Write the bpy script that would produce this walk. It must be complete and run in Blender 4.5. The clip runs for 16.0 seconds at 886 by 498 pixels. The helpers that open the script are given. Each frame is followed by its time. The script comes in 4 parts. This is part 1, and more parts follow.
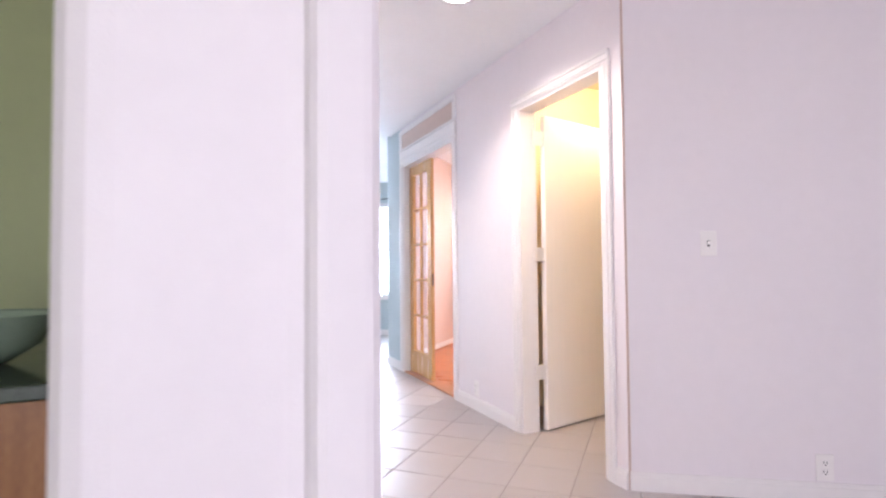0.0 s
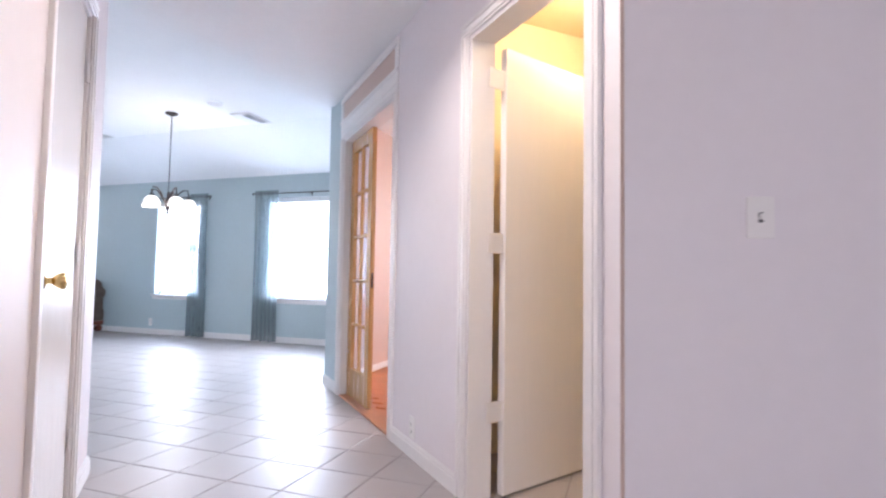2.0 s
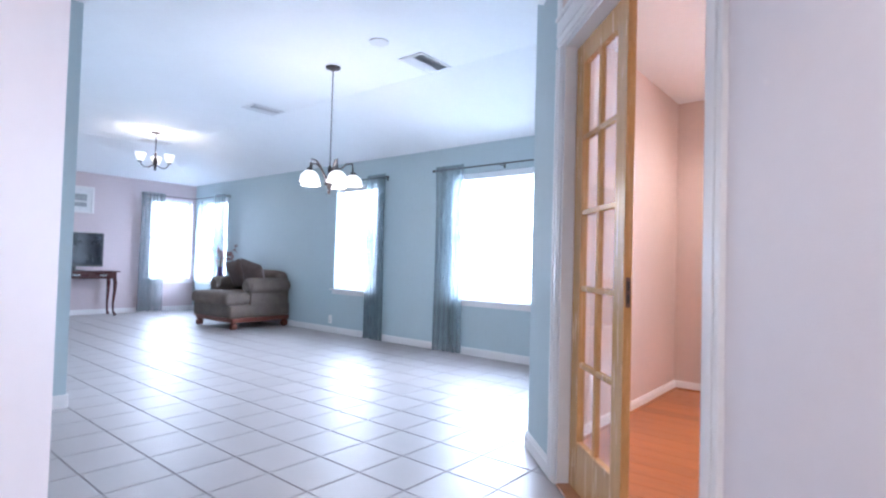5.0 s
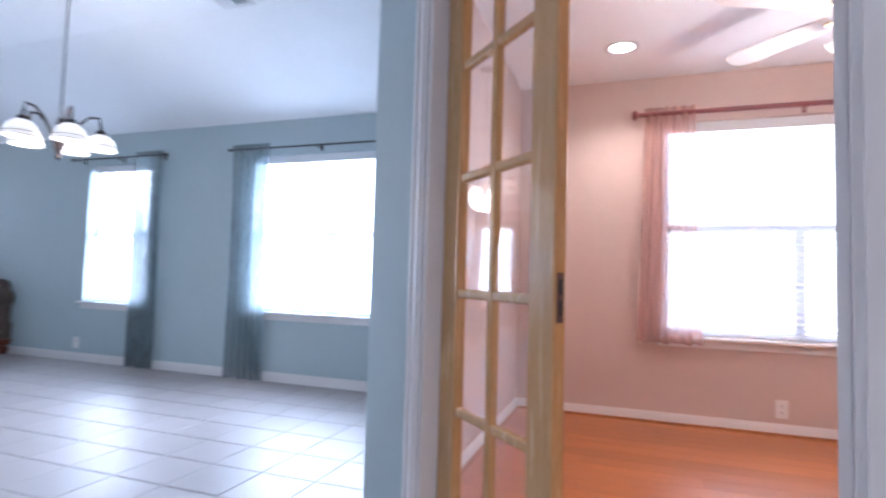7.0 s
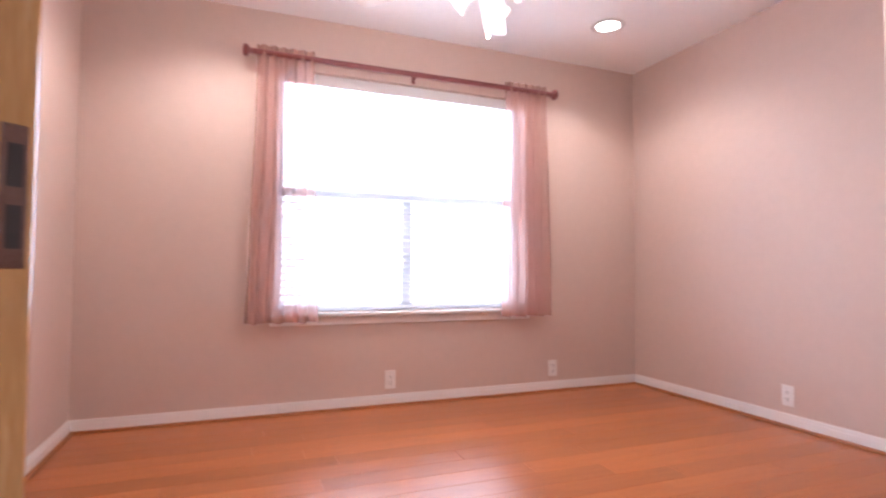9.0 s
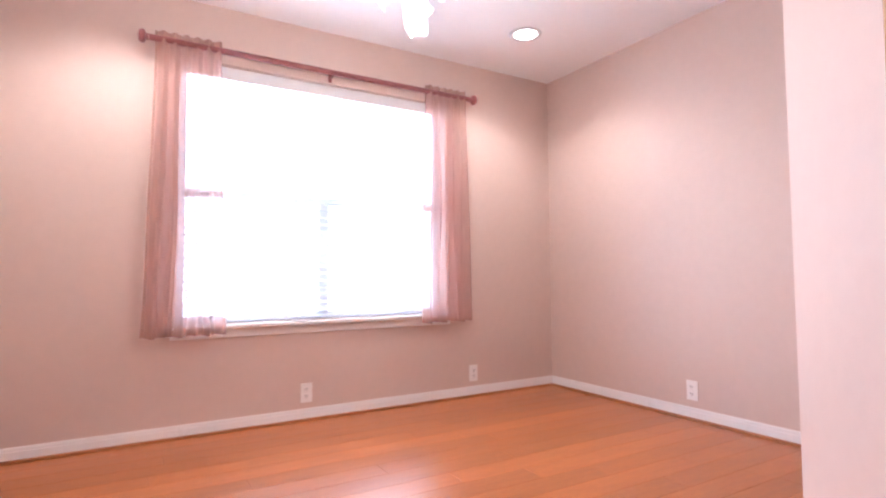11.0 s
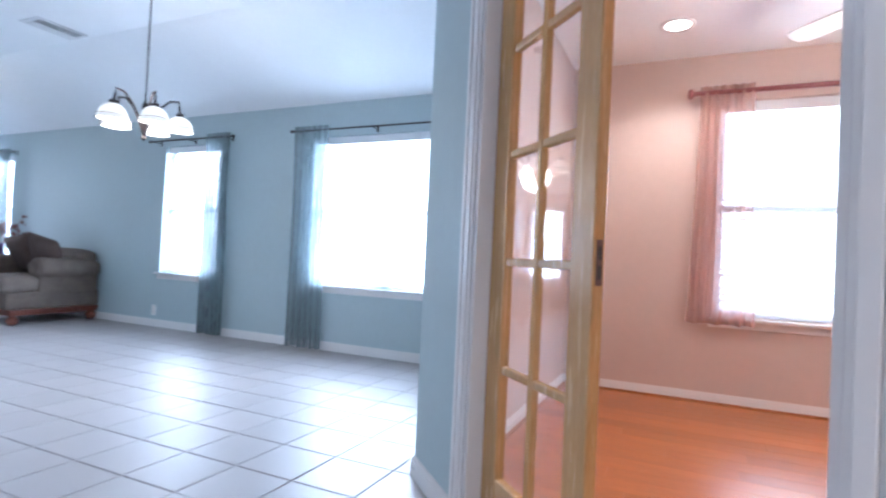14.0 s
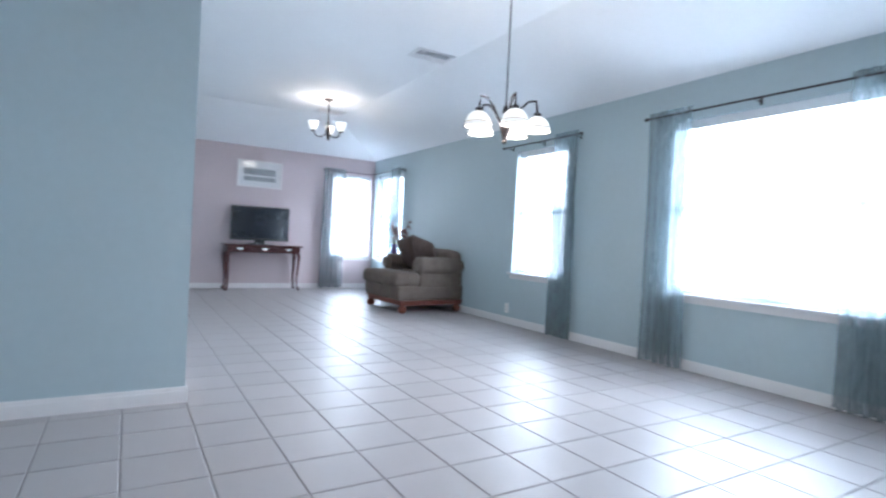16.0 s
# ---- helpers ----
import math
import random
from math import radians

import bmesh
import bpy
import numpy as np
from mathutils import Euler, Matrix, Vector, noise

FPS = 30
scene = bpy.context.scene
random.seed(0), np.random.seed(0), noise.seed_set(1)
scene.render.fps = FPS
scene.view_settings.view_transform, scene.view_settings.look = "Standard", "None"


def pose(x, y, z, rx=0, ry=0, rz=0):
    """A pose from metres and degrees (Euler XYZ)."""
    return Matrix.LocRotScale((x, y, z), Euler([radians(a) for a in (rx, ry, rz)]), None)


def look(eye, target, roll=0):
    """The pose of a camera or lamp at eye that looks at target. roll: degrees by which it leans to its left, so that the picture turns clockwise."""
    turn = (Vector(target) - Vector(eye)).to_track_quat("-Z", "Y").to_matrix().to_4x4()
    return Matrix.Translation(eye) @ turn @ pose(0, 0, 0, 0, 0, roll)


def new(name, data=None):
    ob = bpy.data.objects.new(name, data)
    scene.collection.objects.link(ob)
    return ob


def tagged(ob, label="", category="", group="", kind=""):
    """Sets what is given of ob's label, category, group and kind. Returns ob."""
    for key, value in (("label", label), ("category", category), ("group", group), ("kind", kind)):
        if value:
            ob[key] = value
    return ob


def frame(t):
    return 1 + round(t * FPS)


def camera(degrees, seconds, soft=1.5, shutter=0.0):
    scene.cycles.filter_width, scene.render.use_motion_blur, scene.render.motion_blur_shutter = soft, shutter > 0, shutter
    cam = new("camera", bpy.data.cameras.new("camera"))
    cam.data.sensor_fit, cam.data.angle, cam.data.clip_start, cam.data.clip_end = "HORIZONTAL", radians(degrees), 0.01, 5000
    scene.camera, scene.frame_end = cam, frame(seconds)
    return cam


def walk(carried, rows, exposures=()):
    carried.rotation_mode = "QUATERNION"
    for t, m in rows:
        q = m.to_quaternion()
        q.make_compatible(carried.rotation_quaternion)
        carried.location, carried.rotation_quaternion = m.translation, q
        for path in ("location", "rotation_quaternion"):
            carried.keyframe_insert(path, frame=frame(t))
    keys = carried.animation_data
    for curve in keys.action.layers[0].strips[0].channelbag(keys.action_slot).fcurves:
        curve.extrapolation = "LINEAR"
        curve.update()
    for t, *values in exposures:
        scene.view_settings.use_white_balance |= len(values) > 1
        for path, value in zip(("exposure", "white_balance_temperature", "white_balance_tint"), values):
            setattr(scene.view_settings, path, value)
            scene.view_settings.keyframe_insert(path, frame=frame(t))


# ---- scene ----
cam = camera(79.8, 16.0, soft=2.3, shutter=0.4)
PATH = [
    (0, (0.443, 1.206, 1.05), (2.308, 1.926, 1.116), -0.5),
    (0.5, (0.747, 1.29, 0.969), (2.652, 1.892, 1.063), 0.3),
    (1, (0.982, 1.282, 0.927), (2.895, 1.855, 1.035), 0.7),
    (1.5, (1.219, 1.242, 0.968), (3.127, 1.832, 1.083), 1.0),
    (2, (1.503, 1.276, 0.971), (3.383, 1.948, 1.072), 0.9),
    (2.5, (1.779, 1.376, 0.975), (3.584, 2.235, 1.051), 1.2),
    (3, (2.093, 1.503, 0.993), (3.754, 2.615, 1.05), 1.3),
    (3.5, (2.374, 1.701, 0.999), (3.916, 2.975, 1.051), 1.3),
    (3.7, (2.557, 1.786, 1.019), (4.072, 3.09, 1.08), 1.7),
    (5.8, (3.268, 2.628, 1.018), (4.845, 3.855, 1.089), 1.8),
    (6, (3.401, 2.699, 0.992), (5.001, 3.895, 1.08), 2.0),
    (6.2, (3.482, 2.759, 0.992), (5.122, 3.9, 1.083), 2.0),
    (6.5, (3.604, 2.819, 1.0), (5.325, 3.834, 1.099), 1.9),
    (7, (3.745, 2.902, 0.966), (5.632, 3.556, 1.075), 1.6),
    (7.5, (3.912, 2.928, 0.979), (5.903, 3.091, 1.078), 1.0),
    (8, (4.113, 2.973, 0.947), (6.09, 2.683, 1.031), 0.6),
    (8.5, (4.290, 2.904, 0.856), (6.209, 2.384, 0.976), 0.2),
    (9, (4.435, 2.879, 0.875), (6.283, 2.158, 0.957), 0.3),
    (9.3, (4.515, 2.886, 0.877), (6.279, 1.966, 0.948), -0.1),
    (9.5, (4.551, 2.843, 0.843), (6.278, 1.850, 0.935), -0.2),
    (9.7, (4.571, 2.821, 0.820), (6.272, 1.781, 0.924), -0.4),
    (11.8, (4.391, 2.933, 0.923), (6.155, 1.998, 1.031), -0.5),
    (12, (4.322, 2.939, 0.931), (6.145, 2.123, 1.036), -0.1),
    (12.3, (4.201, 2.935, 0.932), (6.093, 2.294, 1.035), 0.2),
    (12.5, (4.146, 2.943, 0.934), (6.077, 2.433, 1.035), 0.1),
    (13, (3.986, 2.95, 0.938), (5.983, 2.925, 1.031), 0.6),
    (13.5, (3.776, 2.889, 0.934), (5.716, 3.368, 0.996), 2.1),
    (14, (3.623, 2.854, 0.922), (5.442, 3.683, 0.959), 2.7),
    (14.5, (3.631, 2.896, 0.925), (5.335, 3.943, 0.952), 2.9),
    (15, (3.755, 2.978, 0.928), (5.241, 4.316, 0.932), 2.9),
    (15.5, (3.726, 3.153, 0.945), (5.011, 4.686, 0.929), 3.0),
    (16, (3.837, 3.283, 0.952), (4.861, 5.0, 0.921), 2.9),
]
EXPOSURES = [(0, 1.0, 6050, 19), (1.5, 0.65, 6000, 18), (2.5, 0.47, 5850, 18), (3.5, 0.45, 5700, 17), (5.8, 0.36, 5500, 16), (7, 0.04, 5500, 18), (8.5, 0.05, 5900, 20), (9.7, 0.28, 5450, 18),
             (12, 0.45, 5500, 14), (13.2, 0.35, 5350, 13), (14.5, 0.17, 5450, 12), (16, 0.17, 5800, 11)]
walk(cam, [(t, look(eye, target, roll)) for t, eye, target, roll in PATH], EXPOSURES)

# ---------------------------------------------------------------- world and light
world = bpy.data.worlds.new("daylight")
scene.world = world
world.use_nodes = True
sky = world.node_tree.nodes.new("ShaderNodeTexSky")
sky.sky_type, sky.sun_disc = "NISHITA", False
sky.sun_elevation, sky.sun_rotation = radians(50), radians(200)
world.node_tree.links.new(sky.outputs[0], world.node_tree.nodes["Background"].inputs[0])
world.node_tree.nodes["Background"].inputs[1].default_value = 0.12


def lamp(name, kind, m, power, colour, **settings):
    data = bpy.data.lights.new(name, kind)
    data.energy, data.color = power, colour
    if kind == "AREA":
        data.shape, data.size, data.size_y = "RECTANGLE", settings["w"], settings["h"]
    if kind in ("POINT", "SPOT"):
        data.shadow_soft_size = settings.get("soft", 0.05)
    if kind == "SPOT":
        data.spot_size, data.spot_blend = radians(settings.get("cone", 130)), 0.6
    ob = new(name, data)
    ob.matrix_world = m
    return tagged(ob, kind="structure")


DAY = (0.80, 0.90, 1.0)
WARM = (1.0, 0.86, 0.70)
# daylight in each window's opening, turned a little upwards by the blind slats, then an added fill: place, turn, width,
# height, power
lamp("daylight", "AREA", pose(8.09, 5.37, 1.335, 102, 0, 90), 215, DAY, w=1.56, h=1.41)
lamp("daylight", "AREA", pose(8.09, 7.85, 1.335, 102, 0, 90), 135, DAY, w=0.84, h=1.41)
lamp("daylight", "AREA", pose(8.09, 11.80, 1.325, 102, 0, 90), 92, DAY, w=0.9, h=1.46)
lamp("daylight", "AREA", pose(7.35, 12.82, 1.325, 102, 0, 180), 92, DAY, w=0.68, h=1.46)
lamp("daylight", "AREA", pose(7.947, 1.81, 1.36, 90, 0, 90), 54, (0.88, 0.93, 1.0), w=1.68, h=1.46)
# added fill lamp, out of view in the west wall, brightens the hall start
lamp("daylight", "AREA", pose(-1.43, 1.3, 1.30, 90, 0, -90), 78, (1.0, 0.95, 0.96), w=4.4, h=1.9)


# ---------------------------------------------------------------- materials
def material(name, colour, rough=0.5, metal=0.0, vary=0.06, scale=6.0, bump=0.0, bump_scale=80.0, stretch=(1, 1, 1), dark=None,
             emit=0.0, emit_colour=None, coat=0.0, per_object=0.0, detail_colour=None):
    """A Principled surface whose colour varies at two scales, with fine relief."""
    mt = bpy.data.materials.new(name)
    mt.use_nodes = True
    nt = mt.node_tree
    n, link = nt.nodes, nt.links.new
    b = n["Principled BSDF"]
    b.inputs["Roughness"].default_value, b.inputs["Metallic"].default_value = rough, metal
    b.inputs["Coat Weight"].default_value = coat
    tc = n.new("ShaderNodeTexCoord")
    mp = n.new("ShaderNodeMapping")
    mp.inputs["Scale"].default_value = stretch
    link(tc.outputs["Object"], mp.inputs[0])
    big, fine = n.new("ShaderNodeTexNoise"), n.new("ShaderNodeTexNoise")
    big.inputs["Scale"].default_value, fine.inputs["Scale"].default_value = scale, scale * 9
    big.inputs["Detail"].default_value = fine.inputs["Detail"].default_value = 4
    link(mp.outputs[0], big.inputs["Vector"]), link(mp.outputs[0], fine.inputs["Vector"])
    add = n.new("ShaderNodeMath")
    add.operation = "ADD"
    link(big.outputs["Fac"], add.inputs[0]), link(fine.outputs["Fac"], add.inputs[1])
    ramp = n.new("ShaderNodeMapRange")
    ramp.inputs["From Min"].default_value, ramp.inputs["From Max"].default_value = 0.6, 1.4
    link(add.outputs[0], ramp.inputs["Value"])
    mix = n.new("ShaderNodeMix")
    mix.data_type = "RGBA"
    lo = dark or tuple(c * (1 - 2 * vary) for c in colour)
    mix.inputs["A"].default_value, mix.inputs["B"].default_value = (*lo, 1), (*colour, 1)
    link(ramp.outputs[0], mix.inputs["Factor"])
    out = mix.outputs["Result"]
    if per_object:
        info, hsv, mr = n.new("ShaderNodeObjectInfo"), n.new("ShaderNodeHueSaturation"), n.new("ShaderNodeMapRange")
        mr.inputs["To Min"].default_value, mr.inputs["To Max"].default_value = 1 - per_object, 1 + per_object
        link(info.outputs["Random"], mr.inputs["Value"]), link(mr.outputs[0], hsv.inputs["Value"]), link(out, hsv.inputs["Color"])
        out = hsv.outputs["Color"]
    link(out, b.inputs["Base Color"])
    if bump:
        tex, bp = n.new("ShaderNodeTexNoise"), n.new("ShaderNodeBump")
        tex.inputs["Scale"].default_value, tex.inputs["Detail"].default_value = bump_scale, 3
        bp.inputs["Strength"].default_value, bp.inputs["Distance"].default_value = bump, 0.004
        link(mp.outputs[0], tex.inputs["Vector"]), link(tex.outputs["Fac"], bp.inputs["Height"]), link(bp.outputs[0], b.inputs["Normal"])
    rr = n.new("ShaderNodeMapRange")
    rr.inputs["To Min"].default_value, rr.inputs["To Max"].default_value = max(0.02, rough - 0.06), min(1.0, rough + 0.06)
    link(big.outputs["Fac"], rr.inputs["Value"]), link(rr.outputs[0], b.inputs["Roughness"])
    if emit:
        b.inputs["Emission Color"].default_value = (*(emit_colour or colour), 1)
        b.inputs["Emission Strength"].default_value = emit
    return mt


def sheer(name, colour, clear):
    """Thin woven cloth: part of the light passes straight through, part is scattered."""
    mt = bpy.data.materials.new(name)
    mt.use_nodes = True
    n, link = mt.node_tree.nodes, mt.node_tree.links.new
    n.remove(n["Principled BSDF"])
    dif, tra, clr = n.new("ShaderNodeBsdfDiffuse"), n.new("ShaderNodeBsdfTranslucent"), n.new("ShaderNodeBsdfTransparent")
    noise_tex, mr = n.new("ShaderNodeTexNoise"), n.new("ShaderNodeMapRange")
    tc, mp = n.new("ShaderNodeTexCoord"), n.new("ShaderNodeMapping")
    mp.inputs["Scale"].default_value = (60, 60, 3)
    link(tc.outputs["Object"], mp.inputs[0]), link(mp.outputs[0], noise_tex.inputs["Vector"])
    noise_tex.inputs["Scale"].default_value = 3
    mr.inputs["To Min"].default_value, mr.inputs["To Max"].default_value = clear - 0.1, clear + 0.1
    link(noise_tex.outputs["Fac"], mr.inputs["Value"])
    m1, m2 = n.new("ShaderNodeMixShader"), n.new("ShaderNodeMixShader")
    dif.inputs[0].default_value = tra.inputs[0].default_value = (*colour, 1)
    m1.inputs[0].default_value = 0.45
    link(dif.outputs[0], m1.inputs[1]), link(tra.outputs[0], m1.inputs[2])
    link(mr.outputs[0], m2.inputs[0]), link(m1.outputs[0], m2.inputs[1]), link(clr.outputs[0], m2.inputs[2])
    link(m2.outputs[0], n["Material Output"].inputs[0])
    return mt


def pane_glass(name):
    mt = bpy.data.materials.new(name)
    mt.use_nodes = True
    n, link = mt.node_tree.nodes, mt.node_tree.links.new
    n.remove(n["Principled BSDF"])
    gls, clr, fr, mx = n.new("ShaderNodeBsdfGlossy"), n.new("ShaderNodeBsdfTransparent"), n.new("ShaderNodeLayerWeight"), n.new("ShaderNodeMixShader")
    gls.inputs["Roughness"].default_value = 0.02
    pw, ma = n.new("ShaderNodeMath"), n.new("ShaderNodeMath")
    pw.operation, ma.operation = "POWER", "MULTIPLY_ADD"
    pw.inputs[1].default_value, ma.inputs[1].default_value, ma.inputs[2].default_value = 3.5, 0.75, 0.045
    link(fr.outputs["Facing"], pw.inputs[0]), link(pw.outputs[0], ma.inputs[0]), link(ma.outputs[0], mx.inputs[0]), link(clr.outputs[0], mx.inputs[1]), link(gls.outputs[0], mx.inputs[2])
    link(mx.outputs[0], n["Material Output"].inputs[0])
    return mt


WHITE = material("white_wall_paint", (0.78, 0.73, 0.75), 0.55, vary=0.02, scale=2, bump=0.12, bump_scale=180)
BLUE = material("blue_wall_paint", (0.455, 0.54, 0.565), 0.6, vary=0.03, scale=2, bump=0.12, bump_scale=180)
ROSE = material("rose_beige_wall_paint", (0.62, 0.48, 0.42), 0.6, vary=0.03, scale=2, bump=0.12, bump_scale=180)
MAUVE = material("pale_mauve_wall_paint", (0.60, 0.50, 0.51), 0.6, vary=0.03, scale=2, bump=0.12, bump_scale=180)
GREEN = material("sage_green_wall_paint", (0.50, 0.55, 0.30), 0.6, vary=0.03, scale=2, bump=0.1, bump_scale=180)
CREAM = material("cream_closet_paint", (0.80, 0.68, 0.45), 0.55, vary=0.03, scale=2, bump=0.1, bump_scale=180)
CEIL = material("white_ceiling_paint", (0.89, 0.89, 0.90), 0.7, vary=0.02, scale=3, bump=0.3, bump_scale=120)
TRIM = material("white_trim_gloss", (0.80, 0.77, 0.76), 0.3, vary=0.02, scale=4, bump=0.05)
DOORP = material("white_door_gloss", (0.82, 0.78, 0.76), 0.22, vary=0.02, scale=5, bump=0.25, bump_scale=30, stretch=(8, 8, 0.6))
TILE = material("beige_floor_tile", (0.385, 0.352, 0.345), 0.44, vary=0.014, scale=4, bump=0.06, bump_scale=25, per_object=0.04)
GROUT = material("grey_grout", (0.33, 0.30, 0.29), 0.85, vary=0.15, scale=20, bump=0.3)
PLANK = material("orange_oak_plank", (0.50, 0.17, 0.052), 0.30, dark=(0.33, 0.095, 0.028), scale=3, stretch=(9, 1, 9), bump=0.05, per_object=0.14)
SHOE = material("oak_shoe_moulding", (0.45, 0.18, 0.07), 0.35, vary=0.15, scale=6, stretch=(1, 1, 1))
PINE = material("varnished_pine", (0.60, 0.36, 0.15), 0.26, dark=(0.44, 0.23, 0.08), scale=4, stretch=(10, 10, 0.9), bump=0.04)
GLASS = pane_glass("door_glass")
WIN_GLASS = pane_glass("window_glass")
BRASS = material("polished_brass", (0.80, 0.58, 0.25), 0.16, metal=1.0, vary=0.05, scale=8)
STEEL = material("nickel_hinge_steel", (0.62, 0.60, 0.52), 0.32, metal=1.0, vary=0.06, scale=10)
AGED = material("aged_bronze_plate", (0.20, 0.13, 0.11), 0.4, metal=0.85, vary=0.15, scale=30)
HINGEM = material("pale_green_steel", (0.62, 0.63, 0.52), 0.4, metal=0.6, vary=0.06, scale=14)
DARKM = material("dark_bronze_metal", (0.055, 0.045, 0.045), 0.42, metal=0.8, vary=0.1, scale=12)
VINYL = material("white_vinyl_frame", (0.75, 0.76, 0.78), 0.4, vary=0.02, scale=5)
PLATE = material("white_plate_plastic", (0.82, 0.79, 0.77), 0.3, vary=0.02, scale=10)
SLOT = material("dark_slot", (0.05, 0.045, 0.045), 0.6, vary=0.1, scale=10)
SLATM = sheer("white_blind_slat", (0.86, 0.88, 0.90), 0.10)
SHEER_BLUE = sheer("blue_grey_sheer", (0.26, 0.32, 0.345), 0.47)
SHEER_ROSE = sheer("dusty_rose_sheer", (0.60, 0.36, 0.31), 0.42)
ROD_RED = material("red_brown_rod_wood", (0.26, 0.075, 0.07), 0.35, vary=0.15, scale=12, stretch=(6, 1, 6))
SHADEM = material("frosted_glass_shade", (0.9, 0.88, 0.84), 0.3, vary=0.02, emit=0.75, emit_colour=(1.0, 0.93, 0.82))
BULB = material("lit_bulb", (1, 0.95, 0.85), 0.4, vary=0.0, emit=14, emit_colour=(1.0, 0.9, 0.75))
FABRIC = material("brown_chenille", (0.20, 0.155, 0.125), 0.95, dark=(0.12, 0.09, 0.075), scale=9, bump=0.8, bump_scale=160)
PILLOWM = material("dark_brown_pillow", (0.15, 0.105, 0.09), 0.95, dark=(0.09, 0.06, 0.05), scale=10, bump=0.8, bump_scale=140)
MAHOG = material("dark_mahogany", (0.10, 0.025, 0.022), 0.28, dark=(0.05, 0.012, 0.012), scale=5, stretch=(1, 8, 8))
CHERRY = material("cherry_wood_base", (0.24, 0.075, 0.045), 0.32, dark=(0.13, 0.035, 0.02), scale=6, stretch=(2, 2, 6))
SCREEN = material("black_screen", (0.012, 0.014, 0.022), 0.12, vary=0.1, scale=3)
BLACKP = material("black_plastic", (0.02, 0.02, 0.022), 0.3, vary=0.1, scale=8)
SILVER = material("silver_pull", (0.75, 0.74, 0.72), 0.25, metal=1.0, vary=0.05, scale=12)
PRINT = material("grey_print", (0.42, 0.43, 0.45), 0.5, dark=(0.25, 0.26, 0.27), scale=14)
PAPER = material("white_mat_board", (0.78, 0.77, 0.77), 0.6, vary=0.02, scale=8)
VASEM = material("purple_glazed_vase", (0.10, 0.05, 0.16), 0.2, vary=0.2, scale=10)
TWIG = material("dried_twig", (0.22, 0.10, 0.07), 0.8, vary=0.2, scale=20)
PETAL = material("dried_flower", (0.30, 0.12, 0.11), 0.85, vary=0.25, scale=20)
BLADEM = material("white_fan_blade", (0.78, 0.74, 0.71), 0.35, vary=0.03, scale=6)
VANITY = material("knotty_pine_cabinet", (0.36, 0.16, 0.055), 0.4, dark=(0.20, 0.08, 0.03), scale=5, stretch=(8, 8, 1))
COUNTER = material("dark_green_counter", (0.06, 0.08, 0.06), 0.2, vary=0.2, scale=12)
VENTM = material("white_vent_metal", (0.74, 0.73, 0.74), 0.4, vary=0.03, scale=10)
SHELFM = material("white_wire_shelf", (0.80, 0.76, 0.66), 0.35, vary=0.03, scale=8)
# emissive, so the view through the blinds turns white
GLOW = material("backdrop_glow", (0.8, 0.85, 0.9), 0.9, vary=0.02, emit=3.0, emit_colour=(0.93, 0.97, 1.0))
LAWN = material("outside_lawn", (0.08, 0.12, 0.04), 0.9, vary=0.25, scale=2)


# ---------------------------------------------------------------- mesh helpers
def box(bm, lo, hi, bevel=0.0, seg=1):
    c, d = [(a + b) / 2 for a, b in zip(lo, hi)], [max(abs(b - a), 1e-4) for a, b in zip(lo, hi)]
    geo = bmesh.ops.create_cube(bm, size=1, matrix=Matrix.Translation(c) @ Matrix.Diagonal((*d, 1)))
    if bevel:
        edges = {e for v in geo["verts"] for e in v.link_edges}
        bmesh.ops.bevel(bm, geom=list(edges), offset=min(bevel, min(d) * 0.45), segments=seg, affect="EDGES", profile=0.5)
    return bm


def boxes(*items, bevel=0.0, seg=1):
    bm = bmesh.new()
    for lo, hi in items:
        box(bm, lo, hi, bevel, seg)
    return bm


def lathe(profile, steps=20, m=None, cap=True):
    """A turned body: profile of (radius, height)."""
    bm = bmesh.new()
    rings = []
    for r, z in profile:
        rings.append([bm.verts.new((r * math.cos(2 * math.pi * k / steps), r * math.sin(2 * math.pi * k / steps), z)) for k in range(steps)])
    for a, b in zip(rings, rings[1:]):
        for k in range(steps):
            bm.faces.new((a[k], a[(k + 1) % steps], b[(k + 1) % steps], b[k]))
    if cap and profile[0][0] > 1e-3:
        bm.faces.new(rings[0][::-1])
    if cap and profile[-1][0] > 1e-3:
        bm.faces.new(rings[-1])
    bmesh.ops.remove_doubles(bm, verts=bm.verts, dist=1e-5)
    if m:
        bmesh.ops.transform(bm, matrix=m, verts=bm.verts)
    return bm


def tube(path, radius, steps=8, bm=None):
    """A round bar along a line of points."""
    bm = bm or bmesh.new()
    path = [Vector(p) for p in path]
    rings = []
    for i, p in enumerate(path):
        d = (path[min(i + 1, len(path) - 1)] - path[max(i - 1, 0)]).normalized()
        side = d.cross(Vector((0, 0, 1)) if abs(d.z) < 0.9 else Vector((1, 0, 0))).normalized()
        up = side.cross(d)
        r = radius[i] if isinstance(radius, (list, tuple)) else radius
        rings.append([bm.verts.new(p + r * (side * math.cos(2 * math.pi * k / steps) + up * math.sin(2 * math.pi * k / steps))) for k in range(steps)])
    for a, b in zip(rings, rings[1:]):
        for k in range(steps):
            bm.faces.new((a[k], a[(k + 1) % steps], b[(k + 1) % steps], b[k]))
    bm.faces.new(rings[0][::-1]), bm.faces.new(rings[-1])
    return bm


def mesh_of(name, bm, mt, smooth=False):
    bmesh.ops.recalc_face_normals(bm, faces=bm.faces)
    me = bpy.data.meshes.new(name)
    bm.to_mesh(me)
    bm.free()
    for one in mt if isinstance(mt, (list, tuple)) else (mt,):
        me.materials.append(one)
    if smooth:
        for f in me.polygons:
            f.use_smooth = True
        me.set_sharp_from_angle(angle=radians(40))
    return me


